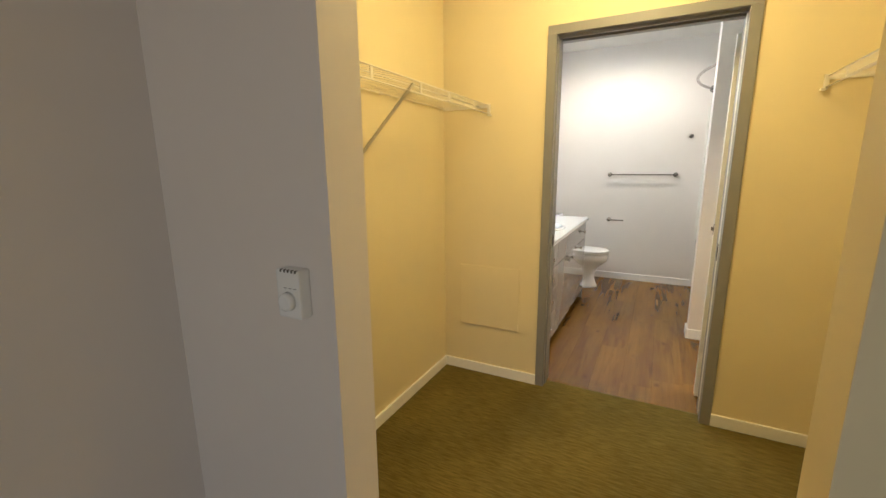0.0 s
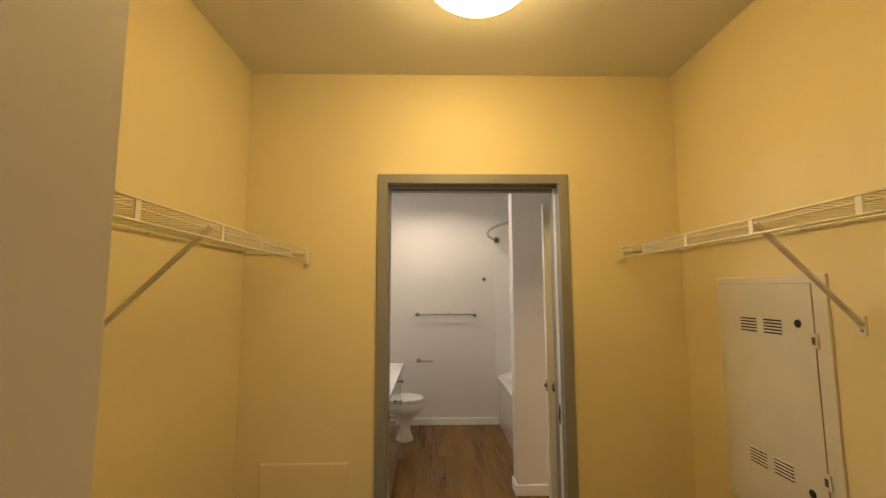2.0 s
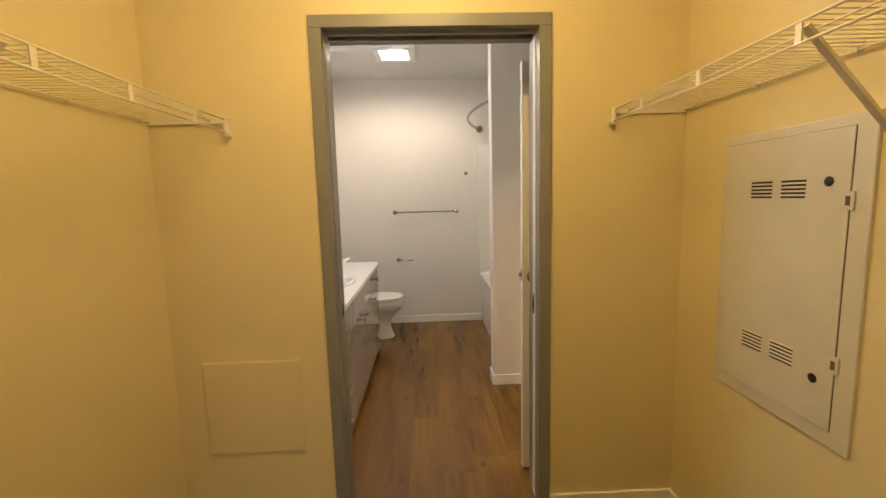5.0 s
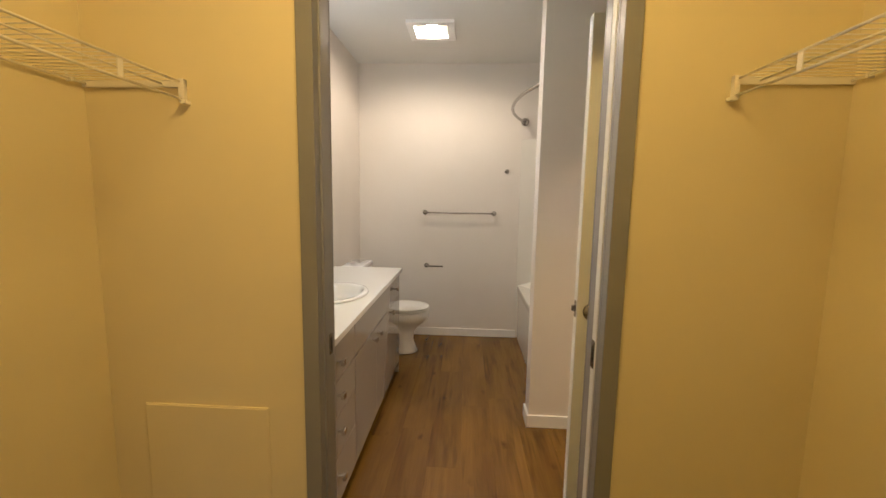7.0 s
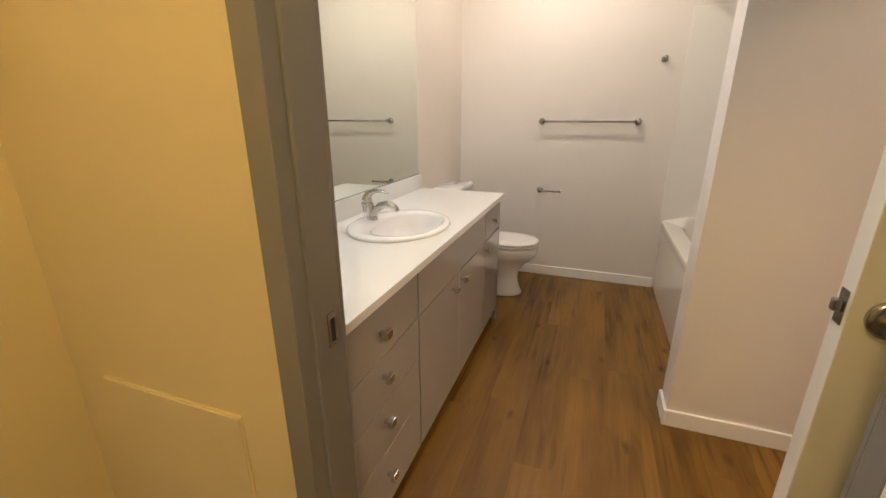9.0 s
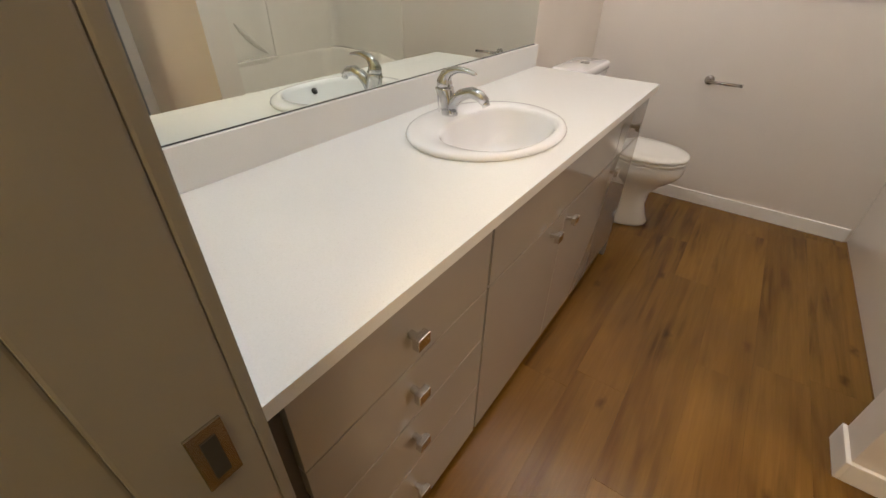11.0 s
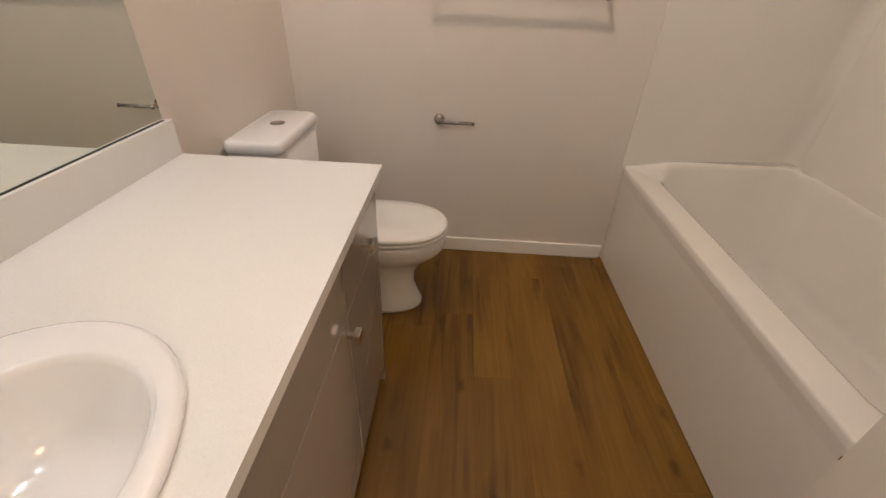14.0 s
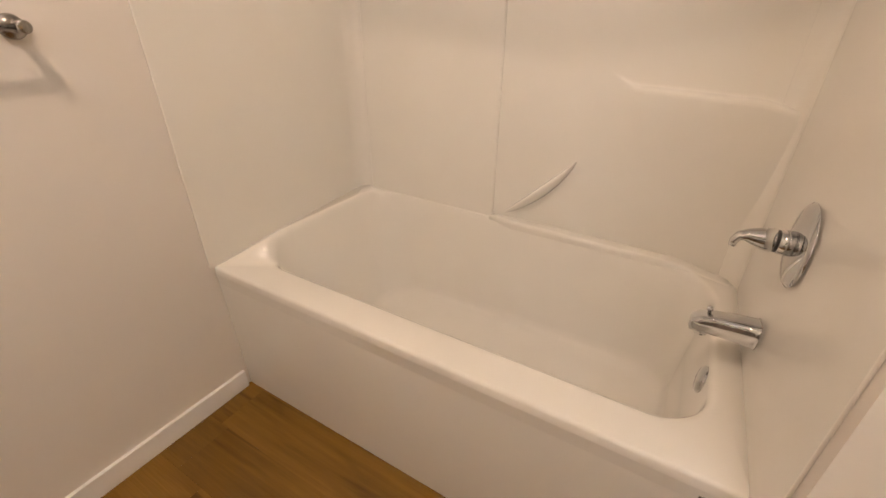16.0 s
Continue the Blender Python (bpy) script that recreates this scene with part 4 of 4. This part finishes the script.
# ---- moulded surround above the tub
def surround():
    s = thing("tub_surround", (1.6, 6.3, TZ), "white moulded tub surround with ledges and a soap bar", "shower surround")
    zt = 2.00
    xw = TX1
    zb = TZ - 0.014
    PX = 0.735
    part("end_panel", boxes((0.806, xw, BF - 0.008, BF, TZ - 0.002, zt), bevel=0.0035), ACRYLIC, s)
    part("end_panel", boxes((PX, xw, W1, W1 + 0.006, zb, zt), bevel=0.0028), ACRYLIC, s)
    # back panel: proud part, shallow recess with a ledge, second ledge higher up

    def slab(ya, yb, za, zh, proud, r=0.012):
        return box(bmesh.new(), xw - proud, xw, ya, yb, za, zh, bevel=r, seg=3)
    part("back_panel", slab(6.430, BF - 0.008, TZ - 0.07, zt, 0.038, 0.010), ACRYLIC, s)
    # middle panel: a shallow recess over the tub's ledge, swelling out into a second ledge higher up
    def ease(v):
        v = min(1.0, max(0.0, v))
        return v * v * (3 - 2 * v)
    steps = ((0.30, 0.0), (0.10, 0.0), (0.012, 0.0), (0.006, 0.06), (0.003, 0.25), (0.0, 0.62), (-0.004, 0.84), (-0.010, 0.96), (-0.020, 1.0), (-0.06, 0.93), (-0.12, 0.76), (-0.20, 0.50), (-0.30, 0.22), (-0.40, 0.06), (-0.48, 0.0))
    rings = []
    for k in range(46):
        y = 6.462 - (6.462 - W1 - 0.006) * k / 45
        deep = 0.030 - 0.018 * ease((6.43 - y) / 0.22)
        h = 1.158 - 0.034 * ease((6.085 - y) / 0.10) - 0.012 * ease((6.0 - y) / 0.35) - 0.022 * ease((5.68 - y) / 0.11)
        p = 0.026 * ease((6.08 - y) / 0.13)
        rings.append([(xw - 0.001, y, zt), (xw - deep, y, zt)] + [(xw - deep - p * f, y, h + q) for q, f in steps] + [(xw - deep, y, 0.50), (xw - 0.001, y, 0.50)])
    mp = ring_loft(bmesh.new(), rings)
    for e in mp.edges:
        if all(v.co.x > xw - 0.002 for v in e.verts) or any(len(f.verts) > 4 for f in e.link_faces):
            e.smooth = False
    part("middle_panel", mp, ACRYLIC, s)
    xm = xw - 0.016
    # lower ledge: a rounded nosing that sinks towards the fittings
    rings = []
    for k in range(25):
        y = 6.440 - 0.850 * k / 24
        h = TZ + 0.004 + 0.034 * min(1, max(0, (y - W1) / 0.18)) ** 1.6 + 0.018 * min(1, max(0, (y - W1 - 0.18) / 0.69))
        xe = xw - 0.049 - 0.011 * ease((6.44 - y) / 0.10)
        rings.append([(xw - 0.002, y, h), (xw - 0.009, y, h)] + [(xe + a, y, h - q) for a, q in ((0.012, 0.0), (0.006, 0.001), (0.002, 0.004), (0.0, 0.009), (0.001, 0.016), (0.006, 0.034), (0.016, 0.060))] + [(xw - 0.002, y, h - 0.060)])
    part("lower_ledge", ring_loft(bmesh.new(), rings), ACRYLIC, s)
    # soap bar: a crescent grip with a straight upper edge
    bm = bmesh.new()
    rings = []
    for k in range(15):
        u = k / 14
        w = max(0.0, math.sin(math.pi * u)) ** 0.75
        yy, zz = 6.402 - 0.264 * u, 0.612 + 0.252 * u
        rings.append([(xm + 0.003 - d, yy - 0.70 * e, zz - 0.714 * e) for d, e in
                      ((-0.012, 0), (0, 0), (0.022 * w + 0.003, 0.0), (0.036 * w + 0.004, 0.002 * w), (0.043 * w + 0.004, 0.009 * w + 0.001), (0.038 * w + 0.004, 0.019 * w + 0.002), (0.020 * w + 0.003, 0.030 * w + 0.003), (0, 0.036 * w + 0.004), (-0.012, 0.036 * w + 0.004))])
    ring_loft(bm, rings)
    part("soap_bar", bm, ACRYLIC, s)
    # coved corners
    for xp, y, sg in ((xw - 0.040, BF - 0.008, -1), (xw - 0.014, W1 + 0.006, 1)):
        r = 0.055
        arc = [(xp - r + r * math.sin(a), y + sg * r * (1 - math.cos(a))) for a in (radians(10 * k) for k in range(10))]
        arc = [(px, py) for px, py in arc] + [(xw - 0.002, y + sg * r), (xw - 0.002, y)]
        bm = ring_loft(bmesh.new(), [[(px, py, z) for px, py in arc] for z in (zb - 0.03, zt)])
        for e in bm.edges:
            if any(len(f.verts) > 4 for f in e.link_faces) or all(abs(math.hypot(v.co.x - xp + r, v.co.y - y - sg * r) - r) > 1e-4 for v in e.verts):
                e.smooth = False
            if abs(e.verts[0].co.z - e.verts[1].co.z) > 0.1:
                px, py = e.verts[0].co.x, e.verts[0].co.y
                if abs(py - y) < 1e-5 or abs(px - xp) < 1e-5:
                    e.smooth = False
        part("coved_corner", bm, ACRYLIC, s)


surround()

# ---- tub fittings on the wing wall
sv = thing("shower_valve", (FX, W1, 0.905), "chrome shower valve with a round plate and lever", "shower valve")
part("plate", turned(bmesh.new(), (FX, W1 + 0.008, 0.900), (0, 1, 0), ((0, 0.088), (0.004, 0.088), (0.010, 0.078), (0.014, 0.045), (0.016, 0.03)), 36), CHROME, sv)
part("collar", turned(bmesh.new(), (FX, W1 + 0.020, 0.900), (0, 1, 0), ((0, 0.027), (0.026, 0.025), (0.028, 0.022)), 24), CHROME, sv)
part("seal_ring", turned(bmesh.new(), (FX, W1 + 0.046, 0.900), (0, 1, 0), ((0, 0.0235), (0.006, 0.0235)), 24), BLACK, sv)
part("lever", tube(bmesh.new(), ((FX, W1 + 0.051, 0.900), (FX, W1 + 0.056, 0.900), (FX - 0.002, W1 + 0.080, 0.901), (FX - 0.005, W1 + 0.100, 0.902), (FX - 0.008, W1 + 0.114, 0.899), (FX - 0.010, W1 + 0.120, 0.888), (FX - 0.011, W1 + 0.121, 0.876)),
                   (0.022, 0.025, 0.021, 0.014, 0.010, 0.0085, 0.0075), 16), CHROME, sv)
sp = thing("tub_spout", (FX, W1, 0.69), "chrome tub spout with a diverter knob", "tub spout")
bm = bmesh.new()
rows = ((0.0, 0.032, 0.032, 0), (0.006, 0.033, 0.033, 0), (0.010, 0.030, 0.031, 0), (0.05, 0.029, 0.029, 0.0), (0.09, 0.027, 0.026, -0.002), (0.120, 0.025, 0.023, -0.006), (0.134, 0.020, 0.018, -0.012), (0.138, 0.010, 0.010, -0.014))
turn = [2 * math.pi * k / 24 for k in range(24)]
ring_loft(bm, [[(FX + a * math.copysign(abs(math.cos(q)) ** 0.6, math.cos(q)), W1 + 0.008 + d, 0.672 + dz + c * math.copysign(abs(math.sin(q)) ** 0.6, math.sin(q))) for q in turn] for d, a, c, dz in rows])
part("body", bm, CHROME, sp)
part("outlet", turned(bmesh.new(), (FX, W1 + 0.116, 0.648), (0, 0.1, -1), ((0, 0.015), (0.014, 0.014)), 16), CHROME, sp)
part("diverter", turned(bmesh.new(), (FX, W1 + 0.112, 0.688), (0, 0.1, 1), ((0, 0.004), (0.012, 0.004), (0.014, 0.007), (0.022, 0.006)), 14), CHROME, sp)

# ---- curved shower rod
rod = thing("shower_rod", (0.8, 6.3, 2.13), "satin curved shower curtain rod over the tub", "shower rod")
pts = []
for k in range(25):
    u = k / 24
    pts.append((0.835 - 0.195 * math.sin(math.pi * u) ** 0.75, W1 + 0.02 + (BF - W1 - 0.04) * u, 2.165))
part("bar", tube(bmesh.new(), pts, 0.0125, 14), STEEL, rod)
for y, sg in ((BF, -1), (W1, 1)):
    part("flange", turned(bmesh.new(), (0.835, y, 2.165), (0, sg, 0), ((0, 0.038), (0.006, 0.038), (0.014, 0.030), (0.026, 0.020), (0.03, 0.012)), 28), STEEL, rod)

# ---- towel bar, paper holder, robe hook on the end wall
TBZ = 1.274
tb = thing("towel_bar", (0.21, BF, TBZ), "brushed steel towel bar on the wall", "towel bar")
part("bar", tube(bmesh.new(), ((-0.135, BF - 0.062, TBZ), (0.565, BF - 0.062, TBZ)), 0.008, 14), STEEL, tb)
for x in (-0.130, 0.560):
    post = part("post", turned(bmesh.new(), (x, BF, TBZ), (0, -1, 0), ((0, 0.025), (0.008, 0.025), (0.011, 0.020), (0.013, 0.012), (0.050, 0.011), (0.052, 0.013), (0.074, 0.013), (0.076, 0.010)), 24), STEEL, tb)
ph = thing("paper_holder", (-0.1, BF, 0.735), "brushed steel single-arm paper holder without a roll", "paper holder")
part("post", turned(bmesh.new(), (-0.110, BF, 0.735), (0, -1, 0), ((0, 0.025), (0.008, 0.025), (0.011, 0.020), (0.013, 0.011), (0.055, 0.011), (0.066, 0.010)), 24), STEEL, ph)
part("arm", tube(bmesh.new(), ((-0.110, BF - 0.060, 0.735), (0.055, BF - 0.060, 0.735)), 0.008, 14), STEEL, ph)
part("arm_tip", turned(bmesh.new(), (0.052, BF - 0.060, 0.735), (1, 0, 0), ((0, 0.0095), (0.006, 0.0095), (0.007, 0.007)), 14), STEEL, ph)
hk = thing("robe_hook", (0.675, BF, 1.69), "brushed steel round robe hook", "hook")
part("rose", turned(bmesh.new(), (0.675, BF, 1.690), (0, -1, 0), ((0, 0.022), (0.008, 0.022), (0.012, 0.016), (0.013, 0.009)), 24), STEEL, hk)
part("peg", turned(bmesh.new(), (0.675, BF - 0.012, 1.690), (0, -1, 0.15), ((0, 0.008), (0.034, 0.008), (0.036, 0.013), (0.044, 0.013), (0.047, 0.010)), 20), STEEL, hk)

# ---- what the mirror shows of the hall
fg = thing("refrigerator", (4.78, 5.4, 0), "stainless refrigerator with a black kick plate", "refrigerator")
part("body", boxes((4.24, 4.87, 5.02, 5.88, 0.09, 1.75), bevel=0.006), BLACK, fg)
part("door", boxes((4.17, 4.235, 5.03, 5.87, 0.12, 1.74), bevel=0.008), FRIDGE, fg)
part("kick_plate", boxes((4.20, 4.24, 5.03, 5.87, 0.0, 0.10), bevel=0.003), BLACK, fg)
sd = thing("side_panel", (4.5, 5.95, 0), "white tall cabinet panel beside the refrigerator", "cabinet panel")
part("board", boxes((4.15, 4.86, 5.93, 5.96, 0, 2.1), bevel=0.002), TRIM, sd)
# unseen lamp, added to light the hall and, through the doorway, the wing wall
hl = thing("hall_fill_lamp", (3.0, 4.6, TOP), "unseen round lamp added to light the hall and wing wall", "ceiling lamp")
part("shade", turned(bmesh.new(), (3.0, 4.6, TOP), (0, 0, -1), ((0, 0.14), (0.03, 0.14), (0.07, 0.09), (0.085, 0.01)), 32), HALL_FILL, hl)

# ---- floor planks
def lay_planks(parent, xa, xb, ya, yb, width, length, material, seed):
    rnd = random.Random(seed)
    meshes = {}
    x = xa
    while x < xb - 0.01:
        w = min(width, xb - x)
        y = ya - rnd.uniform(0.05, length - 0.1)
        while y < yb:
            y0, y1 = max(y, ya), min(y + length, yb)
            if y1 - y0 > 0.02:
                key = (round(w, 3), round(y1 - y0, 3))
                if key not in meshes:
                    bm = bmesh.new()
                    hw, hl_ = w / 2 - 0.0001, (y1 - y0) / 2 - 0.0001
                    e = 0.0003
                    ring_loft(bm, [[(sx * (hw - i), sy * (hl_ - i), z) for sx, sy in ((-1, -1), (1, -1), (1, 1), (-1, 1))] for z, i in ((-0.006, 0), (-e, 0), (0.0, e))], smooth=False)
                    meshes[key] = mesh_of("plank", bm, material)
                ob = new("plank", meshes[key])
                ob.parent = parent
                ob.location = (x + w / 2, (y0 + y1) / 2, 0)
            y += length
        x += width


lay_planks(planks, BL, BR, SEAM, BF, 0.181, 1.22, OAK, 4)
lay_planks(hall_floor, 1.60, 4.88, 3.12, 7.18, 0.15, 1.22, REDWOOD, 9)
